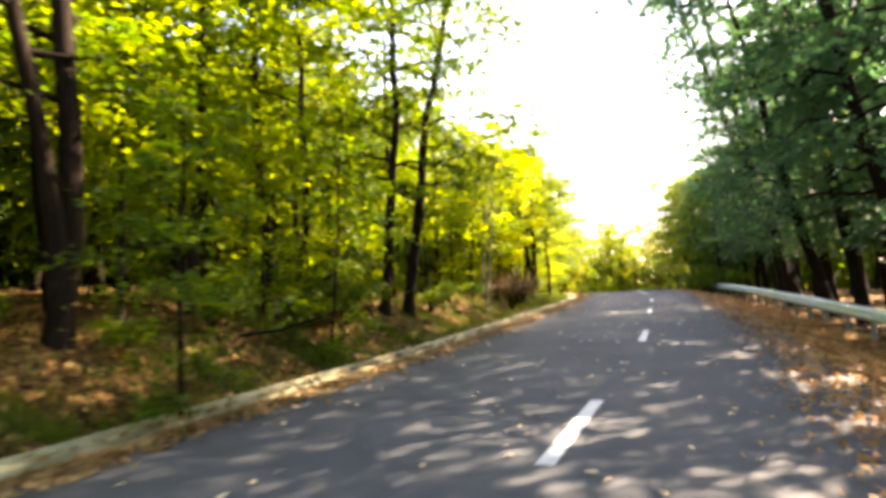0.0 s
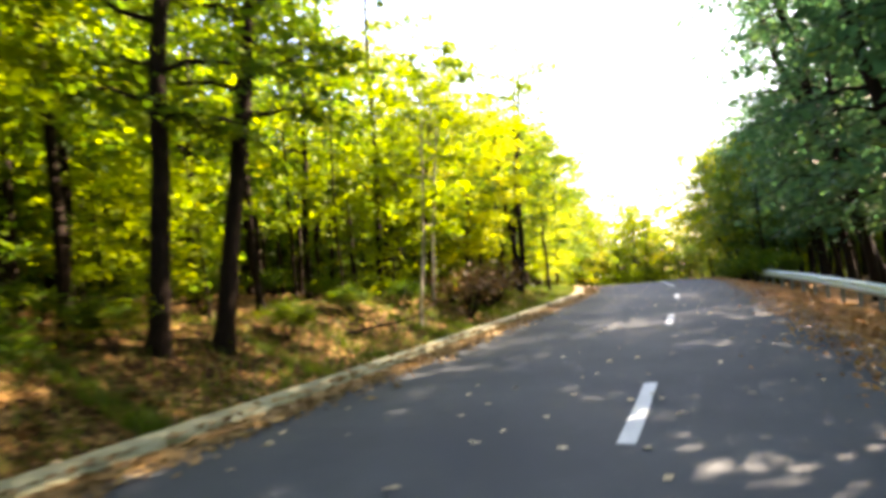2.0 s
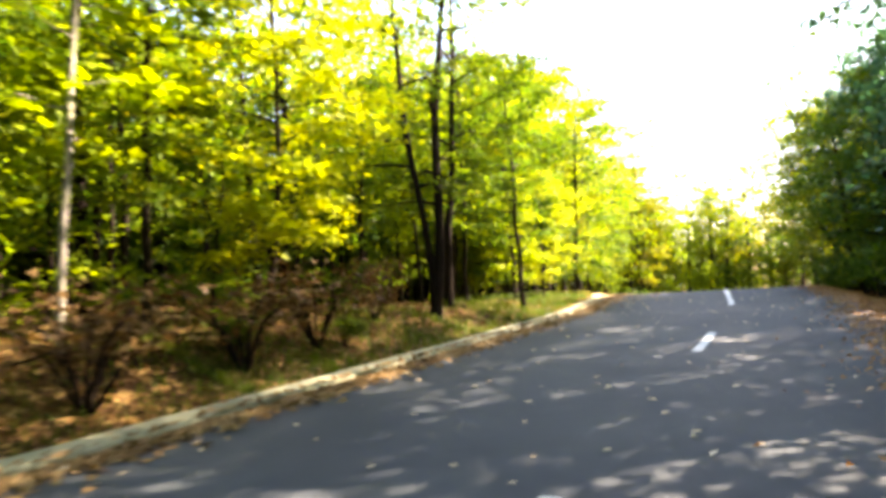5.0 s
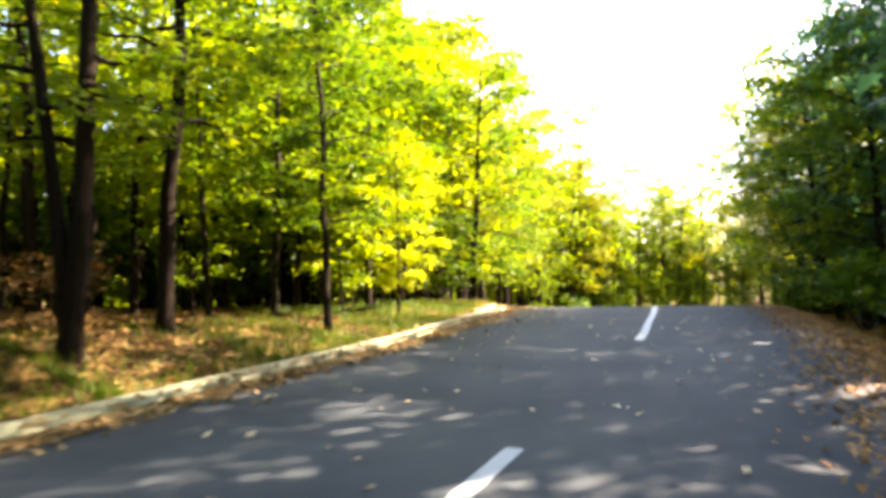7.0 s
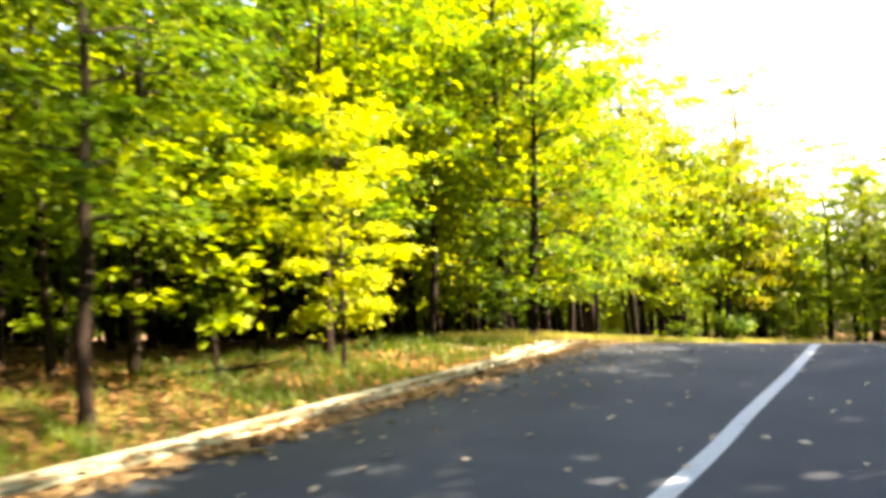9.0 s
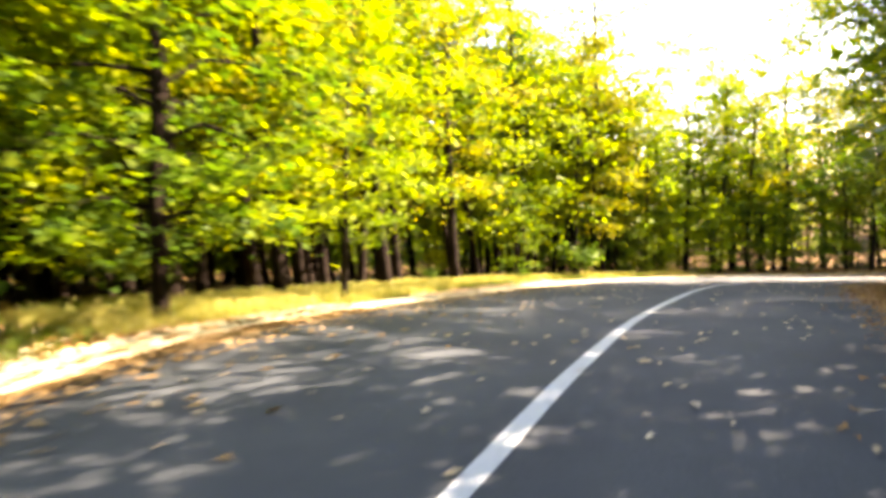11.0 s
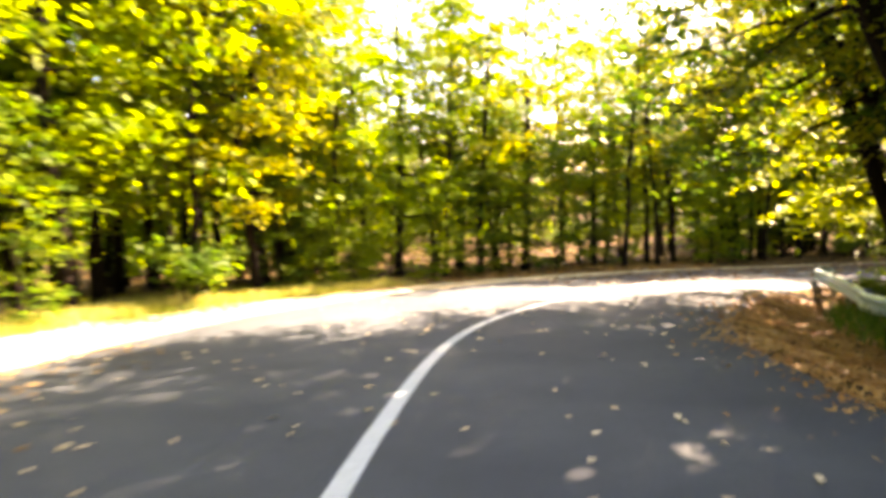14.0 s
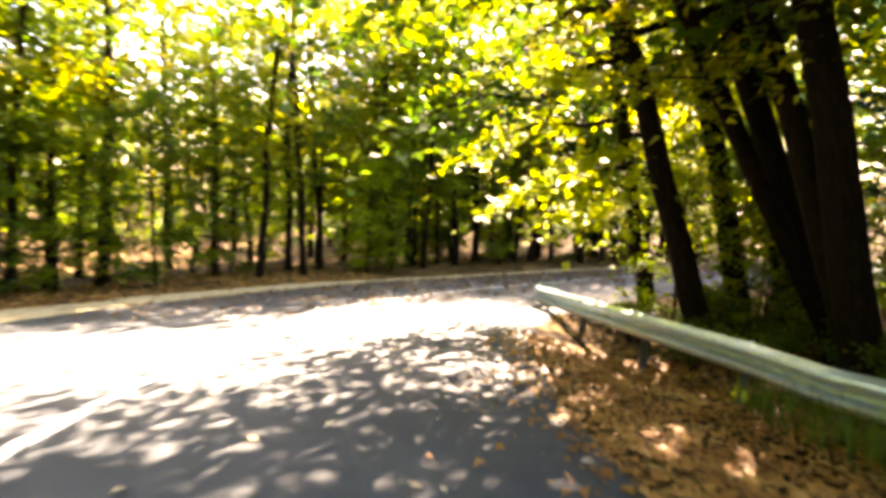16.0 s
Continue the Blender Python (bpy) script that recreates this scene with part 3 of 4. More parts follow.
KINDS = {
    "slim": [grow(10 + i, 10.5 + i % 3, 0.085 + 0.02 * (i % 3), 3.0 + 0.5 * i, 2.1, 18, 3400, 0.185, (BARK_SHADED_GREY, BARK_SHADED)[i % 2], (LEAF_LIME, LEAF_GREEN)[i % 2],
                  "slender forest tree with a thin dark trunk and yellow-green leaves", lean=0.03 * (i - 1), twigs=3, puff=0.50, three=True) for i in range(4)],
    "edge": [grow(30 + i, 8.0 + 0.6 * i, 0.10, 1.6 + 0.4 * i, 2.5, 28, 6600, 0.158, (BARK_SHADED_GREY, BARK_SHADED)[i % 2], (LEAF_LIME, LEAF_GREEN, LEAF_GREEN, LEAF_LIME)[i],
                  "leafy roadside tree with sunlit yellow-green foliage", lean=0.05, twigs=6, puff=0.26, droop=0.05) for i in range(4)],
    "yellow": [grow(50 + i, 6.4 + 0.6 * i, 0.07, 1.2, 2.1, 26, 7600, 0.145, BARK_SHADED_GREY, LEAF_YELLOW, "small autumn tree with bright yellow leaves", twigs=6, puff=0.24, droop=0.1) for i in range(2)],
    "dark": [grow(70 + i, 13.0 + i, 0.19, 2.8, 3.8, 30, 6600, 0.20, BARK_SHADED, LEAF_DARK, "tall dark green tree with a stout dark trunk", lean=0.03, twigs=6, puff=0.40, droop=0.08, three=True) for i in range(3)],
    "shade": [grow(80 + i, 13.5 + i, 0.17, 3.4, 3.6, 22, 2200, 0.38, BARK_SHADED, LEAF_DARK, "tall dark tree deeper in the wood", lean=0.03, twigs=4, puff=0.55, droop=0.08, fine=False, three=True) for i in range(2)],
    "lofty": [grow(75 + i, 19.5 + 1.5 * i, 0.20, 3.0, 3.8, 34, 5400, 0.22, BARK_SHADED, LEAF_DARK, "very tall dark green tree with a stout dark trunk", lean=0.02, twigs=5, puff=0.42, droop=0.10, three=True) for i in range(2)],
    "towering": [grow(85 + i, 18.5 + 2 * i, 0.19, 4.0, 3.6, 28, 2000, 0.36, BARK_SHADED, LEAF_DARK, "tall dark tree deeper in the wood", lean=0.02, twigs=3, puff=0.50, droop=0.10, fine=False, three=True) for i in range(2)],
    "stout": [grow(180 + i, 11.5 + i, 0.150 + 0.015 * i, 3.0, 3.2, 26, 4600, 0.175, BARK_SHADED, LEAF_GREEN, "stout dark-trunked tree on the leafy bank", lean=0.05, twigs=6, puff=0.32, droop=0.08, fork=i == 1) for i in range(2)],
    "leaner": [grow(190 + i, 13.5 + i, 0.20 + 0.03 * i, 5.0, 4.1, 24, 7600, 0.155, BARK_SHADED, (LEAF_GREEN, LEAF_GOLD, LEAF_LIME)[i], "thick dark trunk leaning over the guardrail towards the road", lean=0.03, twigs=5, puff=0.42, droop=0.08, fork=i == 1, three=True) for i in range(3)],
    "spreading": [grow(196, 11.0, 0.19, 3.8, 4.8, 32, 8200, 0.205, BARK_SHADED, LEAF_GREEN, "broad green tree whose branches hang over the road's bend", lean=0.02, twigs=7, puff=0.40, droop=0.16)],
    "round": [grow(90 + i, 8.5 + i, 0.13, 0.9, 3.0, 32, 8800, 0.185, BARK_SHADED, (LEAF_GREEN, LEAF_LIME)[i % 2], "broad full-crowned green tree near the road's bend", twigs=6, puff=0.32, droop=0.06, three=True) for i in range(2)],
    "tall": [grow(95 + i, 12.0 + i, 0.16, (1.9, 2.9)[i], 3.0, 32, 9600, 0.158, BARK_SHADED, (LEAF_LIME, LEAF_GOLD)[i], "tall forest-edge tree with a bare dark lower trunk", twigs=6, puff=0.42, droop=0.10, flat=0.55, three=True) for i in range(2)],
    "pole": [grow(150 + i, 10.5 + i, 0.115 + 0.02 * i, 3.2 + 0.4 * i, 2.3, 14, 1050, 0.31, BARK_SHADED, (LEAF_LIME, LEAF_GREEN, LEAF_GOLD)[i], "close-grown forest tree with a straight dark trunk", lean=0.03 * (i - 1), twigs=2, puff=0.55, flat=0.6, fine=False, three=True) for i in range(3)],
    "maple": [grow(160, 8.6, 0.15, 1.9, 3.1, 30, 9000, 0.165, BARK_SHADED, LEAF_YELLOW, "leaning autumn tree with bright yellow leaves behind the guardrail", twigs=6, puff=0.28, droop=0.22)],
    "bushy": [grow(165 + i, 4.6 + i, 0.05, 0.25, 1.7, 24, 2000, 0.19, BARK_SHADED, (LEAF_LIME, LEAF_GREEN)[i], "young leafy tree branching from the ground up", twigs=4, puff=0.28, droop=0.05) for i in range(2)],
    "thin": [grow(130 + i, 6.5 + i, 0.045, 2.2, 1.5, 14, 1500, 0.18, (BARK_PALE, BARK_SHADED)[i], LEAF_LIME, ("young tree with a thin pale stem and sparse leaves", "young tree with a thin dark stem and sparse leaves")[i], lean=0.06, twigs=4, puff=0.22) for i in range(2)],
    "sapling": [grow(140 + i, 3.4 + 0.7 * i, 0.028, 0.7, 1.2, 14, 1100, 0.17, BARK_SHADED_GREY, (LEAF_LIME, LEAF_GREEN)[i], "slight sapling with yellow-green leaves under the trees", lean=0.05, twigs=3, puff=0.22) for i in range(2)],
    "shrub": [shrub(110, 1.3, 0.9, 9, 1100, 0.14, BARK_SHADED_GREY, LEAF_GREEN, "low green shrub on the forest floor"),
              shrub(111, 1.7, 1.05, 9, 1100, 0.14, BARK_SHADED_GREY, LEAF_LIME, "yellow-green shrub at the forest's edge"),
              shrub(112, 2.1, 1.2, 9, 1100, 0.14, BARK_SHADED_GREY, LEAF_YELLOW, "small shrub with yellow autumn leaves")],
    "dry": [shrub(113, 1.0, 0.8, 11, 520, 0.09, BARK_SHADED, LEAF_BROWN, "dry brown bush on the leafy bank")],
}
for young in KINDS["sapling"]:
    young.name = "sapling"
USED = set()


def plant(kind, which, x, y, turn=0.0, size=1.0, lean=(0.0, 0.0), group=""):
    """Sets a plant on the ground, leaning by degrees towards +x and +y; the first of its kind is the original, the others are copies."""
    proto = KINDS[kind][which % len(KINDS[kind])]
    m = Matrix.Translation((x, y, height_at(x, y))) @ pose(0, 0, 0, -lean[1], lean[0], 0) @ pose(0, 0, 0, 0, 0, turn)
    if proto.name in USED:
        ob = copy_thing(proto, m)
        ob.scale = (size, size, size)
    else:
        USED.add(proto.name)
        ob = proto
        ob.matrix_basis = m @ Matrix.Diagonal((size, size, size, 1))
    if group:
        ob["group"] = group
    return ob


MASS = []


def mass(kind, which, x, y, turn=0.0, size=1.0, lean=(0.0, 0.0)):
    """Notes a tree deep in the wood, where no single one can be picked out."""
    proto = KINDS[kind][which % len(KINDS[kind])]
    MASS.append((proto, Matrix.Translation((x, y, height_at(x, y))) @ pose(0, 0, 0, -lean[1], lean[0], 0) @ pose(0, 0, 0, 0, 0, turn) @ Matrix.Diagonal((size, size, size, 1))))


def raw(me):
    co = np.empty(len(me.vertices) * 3, np.float32)
    me.vertices.foreach_get("co", co)
    start = np.empty(len(me.polygons), np.int32)
    me.polygons.foreach_get("loop_start", start)
    loops = np.empty(len(me.loops), np.int32)
    me.loops.foreach_get("vertex_index", loops)
    return co.reshape(-1, 3), start, loops


def join_mass(name, label):
    """All the noted trees as one sheet of woodland."""
    cache, mats = {}, []
    cos, starts, loops, index = [], [], [], []
    nv = nl = 0
    for proto, m in MASS:
        for child in proto.children:
            me = child.data
            if me.name not in cache:
                cache[me.name] = raw(me)
            if me.materials[0] not in mats:
                mats.append(me.materials[0])
            co, st, lp = cache[me.name]
            r = np.array(m)
            cos.append(co @ r[:3, :3].T + r[:3, 3])
            starts.append(st + nl)
            loops.append(lp + nv)
            index.append(np.full(len(st), mats.index(me.materials[0]), np.int32))
            nv, nl = nv + len(co), nl + len(lp)
    out = bpy.data.meshes.new(name)
    out.vertices.add(nv)
    out.vertices.foreach_set("co", np.concatenate(cos).astype(np.float32).ravel())
    out.loops.add(nl)
    out.loops.foreach_set("vertex_index", np.concatenate(loops))
    st = np.concatenate(starts)
    out.polygons.add(len(st))
    out.polygons.foreach_set("loop_start", st)
    for a in mats:
        out.materials.append(a)
    out.polygons.foreach_set("material_index", np.concatenate(index))
    out.update(calc_edges=True)
    out.validate()
    tagged(new(name, out), label, "woods", kind="stuff")
    for kind in KINDS:
        for proto in KINDS[kind]:
            if proto.name not in USED:
                for child in list(proto.children):
                    bpy.data.objects.remove(child)
                bpy.data.objects.remove(proto)


rng = random.Random(5)


def behind_rail(x, y, gap):
    """True where a place lies beyond the rail, as seen from the road, or past its end."""
    k = int(np.argmin((RAIL_LINE[:, 0] - x) ** 2 + (RAIL_LINE[:, 1] - y) ** 2))
    return (x - RAIL_LINE[k, 0]) * RAIL_TAN[k, 1] - (y - RAIL_LINE[k, 1]) * RAIL_TAN[k, 0] > gap


def by_road(s, d):
    x, y, _ = on_road(s, d)
    return x, y, np.array([np.interp(s, ARC, LEFT[:, 0]), np.interp(s, ARC, LEFT[:, 1])])


def free(x, y, gap):
    """True where no stem stands within gap; then the place is taken."""
    for a, b in TAKEN:
        if (a - x) ** 2 + (b - y) ** 2 < gap * gap:
            return False
    TAKEN.append((x, y))
    return True


def fall(x, y):
    """The wood stands lower where the land drops away beyond the bend."""
    return 0.95 if 19 < x < 35.5 and y > 73 else 1.0


TAKEN = [(5.6, 42.2), (2.6, 37.4), (6.4, 43.6), (8.0, 44.6), (3.9, 38.4)]      # kept clear
# single plants that the view tells apart
def single(kind, which, x, y, turn, size, lean_x, lean_y, group):
    """One plant at a place of its own."""
    TAKEN.append((x, y))
    plant(kind, which, x, y, turn, size, (lean_x, lean_y), group)


single("stout", 0, -0.97, 16.72, 40, 1.0, 8, -2, "roadside trees")
single("stout", 0, -1.48, 15.80, 210, 0.95, 7, -3, "roadside trees")
single("stout", 1, -4.95, 8.10, 130, 1.0, 3, 0, "roadside trees")
single("edge", 3, -3.20, 14.60, 200, 1, 4, 0, "roadside trees")
single("bushy", 1, -2.05, 11.25, 40, 0.72, 4, -3, "young trees")
single("bushy", 0, -3.60, 12.60, 140, 0.8, 3, 0, "young trees")
single("bushy", 1, -2.90, 6.90, 250, 0.6, 3, 0, "young trees")
single("bushy", 0, 0.30, 26.80, 70, 0.85, 3, 0, "young trees")
single("bushy", 1, 1.20, 29.60, 10, 0.8, 5, 0, "young trees")
single("edge", 2, 1.10, 27.90, 310, 0.8, 6, -3, "roadside trees")
single("bushy", 1, 2.60, 32.20, 200, 0.75, 4, 0, "young trees")
single("thin", 0, 1.50, 22.00, 0, 1, 3, -2, "young trees")
single("thin", 1, -0.60, 23.60, 160, 1, 4, 0, "young trees")
single("thin", 0, 1.60, 25.60, 80, 1.1, 6, -2, "young trees")
single("yellow", 0, 2.50, 29.30, 20, 1.05, 2, 0, "yellow trees")
single("stout", 1, 4.65, 33.28, 75, 0.84, 4, 0, "roadside trees")
single("stout", 0, 4.60, 35.40, 300, 0.84, 3, 0, "roadside trees")
single("edge", 2, 6.40, 37.95, 160, 0.84, 1, 0, "roadside trees")
single("edge", 2, 4.35, 40.30, 75, 0.95, 0, 0, "roadside trees")
single("yellow", 1, 6.90, 42.10, 200, 0.66, 2, 0, "yellow trees")
single("edge", 1, 5.80, 43.30, 120, 1.0, 1, 0, "roadside trees")
single("edge", 0, 3.20, 44.60, 10, 1.15, 2, 0, "roadside trees")
single("edge", 3, 0.60, 40.60, 30, 1.1, 0, 0, "roadside trees")
single("round", 1, 6.65, 51.14, 30, 1.25, 0, 0, "trees at the bend")
single("tall", 0, 5.30, 56.24, 200, 1.2, 0, 0, "trees at the bend")
single("round", 1, 3.82, 49.33, 100, 1.2, 0, 0, "trees at the bend")
single("round", 0, 8.19, 48.82, 0, 1.0, 0, 0, "trees at the bend")
single("tall", 1, 7.16, 54.11, 140, 1, 0, 0, "trees at the bend")
single("tall", 0, 7.81, 59.58, 190, 1.25, 0, 0, "trees at the bend")
single("tall", 1, 8.85, 64.48, 30, 1.2, 0, 0, "trees at the bend")
single("tall", 0, 10.89, 69.33, 100, 1.2, 0, 0, "trees at the bend")
single("tall", 1, 14.18, 75.11, 250, 1.25, 0, 0, "trees at the bend")
single("tall", 0, 18.83, 79.17, 330, 1.1, 0, 0, "trees at the bend")
single("round", 0, 23.09, 80.65, 40, 0.95, 0, 0, "trees at the bend")
single("round", 1, 27.59, 80.99, 75, 0.78, 0, 0, "trees at the bend")
single("bushy", 0, 31.89, 79.05, 12, 0.8, 0, 0, "trees at the bend")
single("edge", 2, 32.55, 83.21, 12, 0.8, 0, 0, "trees at the bend")
single("round", 0, 37.18, 82.08, 210, 0.9, 0, 0, "trees at the bend")
single("edge", 0, 41.99, 79.14, 110, 1.2, 0, 0, "trees at the bend")
single("round", 0, 19.00, 43.40, 60, 0.95, 0, 0, "dark trees")
single("round", 0, 19.54, 47.63, 160, 0.95, 0, 0, "dark trees")
single("dark", 1, 14.80, 27.00, 160, 0.78, -4, 0, "dark trees")
single("maple", 0, 29.87, 67.86, 190, 1.12, -8, 5, "yellow trees")
single("spreading", 0, 28.50, 66.20, 20, 1.04, -12, 13, "trees over the rail")
single("leaner", 0, 26.20, 62.60, 60, 1.0, -15, 12, "trees over the rail")
single("leaner", 1, 27.30, 63.90, 10, 0.95, -17, 10, "trees over the rail")
single("leaner", 2, 25.70, 60.30, 300, 1.0, -14, 14, "trees over the rail")
single("leaner", 0, 27.60, 61.20, 220, 0.95, -12, 8, "trees over the rail")
single("leaner", 1, 29.30, 64.60, 120, 0.9, -19, 12, "trees over the rail")
single("leaner", 2, 28.50, 62.60, 70, 0.9, -9, 9, "trees over the rail")
single("yellow", 0, 32.08, 66.40, 100, 1.05, -6, 4, "yellow trees")
single("yellow", 1, 34.57, 67.63, 10, 0.8, 0, 0, "yellow trees")
single("bushy", 0, 16.35, 77.80, 10, 1.25, 0, 0, "young trees at the verge")
single("edge", 0, 8.90, 53.70, 20, 0.78, 2, 0, "roadside trees")
single("bushy", 1, 10.80, 67.49, 50, 0.75, 0, 0, "young trees at the verge")
single("bushy", 0, 19.74, 76.29, 90, 0.8, 0, 0, "young trees at the verge")
single("bushy", 1, 25.13, 78.92, 190, 0.95, 0, 0, "young trees at the verge")
single("shrub", 0, 13.07, 70.42, 70, 1.2, 0, 0, "shrubs")
single("shrub", 0, 7.86, 64.09, 70, 0.5, 0, 0, "shrubs")

for s, d, size in ((12.5, -5.7, 0.95), (16.5, -5.5, 0.95), (20.5, -5.6, 1.0), (24.5, -5.7, 1.0)):
    x, y, n = by_road(s, d)
    TAKEN.append((x, y))
    plant("dark", int(s), x, y, 37 * s, size, (n[0] * 9, n[1] * 9), "dark trees")
# the edge of the wood along the left side
s = -12.0
while s < 58:
    x, y, n = by_road(s, along(s, EDGE_LEFT) + rng.uniform(2.4, 4.6))
    if free(x, y, 2.2):
        lean = rng.uniform(1, 6)
        kind, which = "edge" if rng.random() < 0.8 else "slim", 2 if 12 < s < 40 and rng.random() < 0.6 else rng.randrange(4)
        if 17 < s < 27 or s > 47:      # greener stretches
            which = (2, 1, 2, 1)[which] if kind == "edge" else which | 1
        plant(kind, which, x, y, rng.uniform(0, 360), rng.uniform(0.88, 1.1), (-n[0] * lean, -n[1] * lean), "roadside trees")
    s += rng.uniform(2.2, 3.8)
# stems of the wood behind it
for i in range(40):
    for j in range(4):
        s = -12 + i * 2.0 + rng.uniform(-0.9, 0.9)
        x, y, n = by_road(s, along(s, EDGE_LEFT) + 5.2 + j * 2.7 + rng.uniform(-1.2, 1.2))
        if rng.random() < (0.75 if s < 28 else 0.45) and free(x, y, 1.2):
            if s < 55 or j > 0:
                spot = (rng.randrange(4), x, y, rng.uniform(0, 360), rng.uniform(0.8, 1.15), (rng.uniform(-3, 4), rng.uniform(-4, 3)))
                if 15 < s < 28 and i % 2:
                    spot = (spot[0] | 1 if j < 1 else 1,) + spot[1:]
                if j < 1:
                    plant("slim", *spot, "forest trees")
                else:
                    mass("pole", *spot)
# undergrowth on the left
for i in range(84):
    s = rng.uniform(-6, 52) if i % 3 else rng.uniform(4, 26)
    x, y, n = by_road(s, along(s, EDGE_LEFT) + rng.uniform(2.0, 11))
    if free(x, y, 0.9):
        if rng.random() < 0.6:
            plant("sapling", rng.randrange(2), x, y, rng.uniform(0, 360), rng.uniform(0.7, 1.2), (rng.uniform(-5, 5), rng.uniform(-5, 5)), "saplings")
        else:
            plant("shrub", 0, x, y, rng.uniform(0, 360), rng.uniform(0.45, 0.8), (0, 0), "shrubs")
# beyond the bend
for i in range(16):
    for j in range(3):
        s = 57 + i * 3.0 + rng.uniform(-1, 1)
        x, y, n = by_road(s, along(s, EDGE_LEFT) + (5.6 if s < 70 else 3.6) + j * 3.0 + rng.uniform(-0.8, 0.8))
        if y > 54 and (x < 27 or j > 0) and free(x, y, 1.7):
            plant("tall" if j < 2 or rng.random() < 0.4 else "round", rng.randrange(4), x, y, rng.uniform(0, 360), fall(x, y) * rng.uniform(0.85, 1.1), (rng.uniform(-3, 3), rng.uniform(-3, 3)), "trees beyond the bend")
for i in range(280):
    s = rng.uniform(50, 104) if i < 200 else rng.uniform(50, 74)
    x, y, n = by_road(s, along(s, EDGE_LEFT) + (4.6 if s < 70 else 3.6) + 10 * rng.random() ** 1.6)
    if y > 50 and free(x, y, 0.9):
        mass("pole", rng.randrange(3), x, y, rng.uniform(0, 360), fall(x, y) * rng.uniform(0.85, 1.15), (rng.uniform(-5, 5), rng.uniform(-5, 5)))
for i in range(12):
    s = rng.uniform(66, 90)
    x, y, n = by_road(s, along(s, EDGE_LEFT) + (4.8 if s < 70 else 2.8) + rng.uniform(0, 1.8))
    if free(x, y, 0.9):
        plant("shrub", rng.randrange(3), x, y, rng.uniform(0, 360), rng.uniform(0.4, 0.8), (0, 0), "shrubs")
for i in range(84):
    s = rng.uniform(46, 104)
    x, y, n = by_road(s, along(s, EDGE_LEFT) + (10.5 if s < 72 else 7.5) + rng.uniform(0, 9))
    if free(x, y, 0.8):
        if i % 3 == 0 and s > 60:
            plant("bushy", rng.randrange(2), x, y, rng.uniform(0, 360), rng.uniform(0.6, 1.0), (0, 0), "young trees in the wood")
        elif i % 3 == 1:
            plant("shrub", rng.randrange(2), x, y, rng.uniform(0, 360), rng.uniform(0.9, 1.5), (0, 0), "shrubs")
        else:
            plant("sapling", rng.randrange(2), x, y, rng.uniform(0, 360), rng.uniform(0.7, 1.1), (0, 0), "saplings")
for i in range(46):
    s = rng.uniform(72, 100)
    x, y, n = by_road(s, along(s, EDGE_LEFT) + rng.uniform(3.4, 9))
    if free(x, y, 0.8):
        plant("shrub" if i % 2 else "bushy", rng.randrange(2), x, y, rng.uniform(0, 360), rng.uniform(0.6, 1.0), (0, 0), "undergrowth beyond the bend")
# right side, behind the rail
for i in range(26):
    for j in range(2):
        s = -14 + i * 3.1 + rng.uniform(-0.8, 0.8)
        x, y, n = by_road(s, -along(s, RAIL) - 2.5 - j * 3.1 - rng.uniform(0, 1.0))
        if y < 60 and not (53 < s < 64 and i % 2) and not (31 < s < 42 and i % 3 == 0) and rng.random() < (0.9 if j == 0 else 0.65) and free(x, y, 1.9):
            lean = rng.uniform(1, 6) if j == 0 else rng.uniform(-3, 4)
            spot = (rng.randrange(4), x, y, rng.uniform(0, 360), rng.uniform(0.85, 1.05), (n[0] * lean, n[1] * lean))
            if j < 1:
                plant("lofty" if s < 31 or 42 < s < 51 else "dark", *spot, "dark trees")
            else:
                mass("towering" if s < 31 or 42 < s < 51 else "shade", *spot)
for i in range(17):
    s = 20 + i * 2.1
    x, y, n = by_road(s, -along(s, RAIL) - rng.uniform(2.0, 3.6))
    if free(x, y, 0.9):
        turn, size = rng.uniform(0, 360), rng.uniform(0.66, 0.76)
        if not 28 < s < 37.5:      # a gap that lets the sun reach the road
            mass("shade", i, x, y, turn, size, (n[0] * 5, n[1] * 5))
for i in range(14):
    x, y, n = by_road(72 + i * 2.6, -along(70, RAIL) - rng.uniform(2.5, 9))
    if free(x, y, 1.8):
        plant(("slim", "edge", "dark")[i % 3], rng.randrange(4), x, y, rng.uniform(0, 360), rng.uniform(0.8, 1.0), (rng.uniform(-4, 4), rng.uniform(-4, 4)), "forest trees")
for i in range(230):
    x, y = rng.uniform(25, 57), rng.uniform(42, 67.5)
    s, d = beside(np.array([x]), np.array([y]))
    if (d[0] < -6.4 or s[0] > 74 and d[0] < -5.0) and behind_rail(x, y, 1.0) and free(x, y, 1.5):
        mass("pole", rng.randrange(4), x, y, rng.uniform(0, 360), rng.uniform(0.8, 1.0), (rng.uniform(-7, 5), rng.uniform(-5, 5)))
for i in range(60):
    x, y = rng.uniform(24, 46), rng.uniform(46, 71)
    s, d = beside(np.array([x]), np.array([y]))
    if d[0] < -6.8 and behind_rail(x, y, 1.2) and free(x, y, 0.8):
        plant("shrub" if i % 2 else "bushy", rng.randrange(2), x, y, rng.uniform(0, 360), rng.uniform(0.5, 0.9), (0, 0), "undergrowth beyond the rail")
for i in range(40):
    x, y, n = by_road(80 + i * 0.75, -along(80, EDGE_RIGHT) - rng.uniform(1.6, 4.5))
    if free(x, y, 0.7):
        plant("bushy" if i % 3 else "shrub", rng.randrange(2), x, y, rng.uniform(0, 360), rng.uniform(0.5, 0.8), (0, 0), "undergrowth beyond the rail")
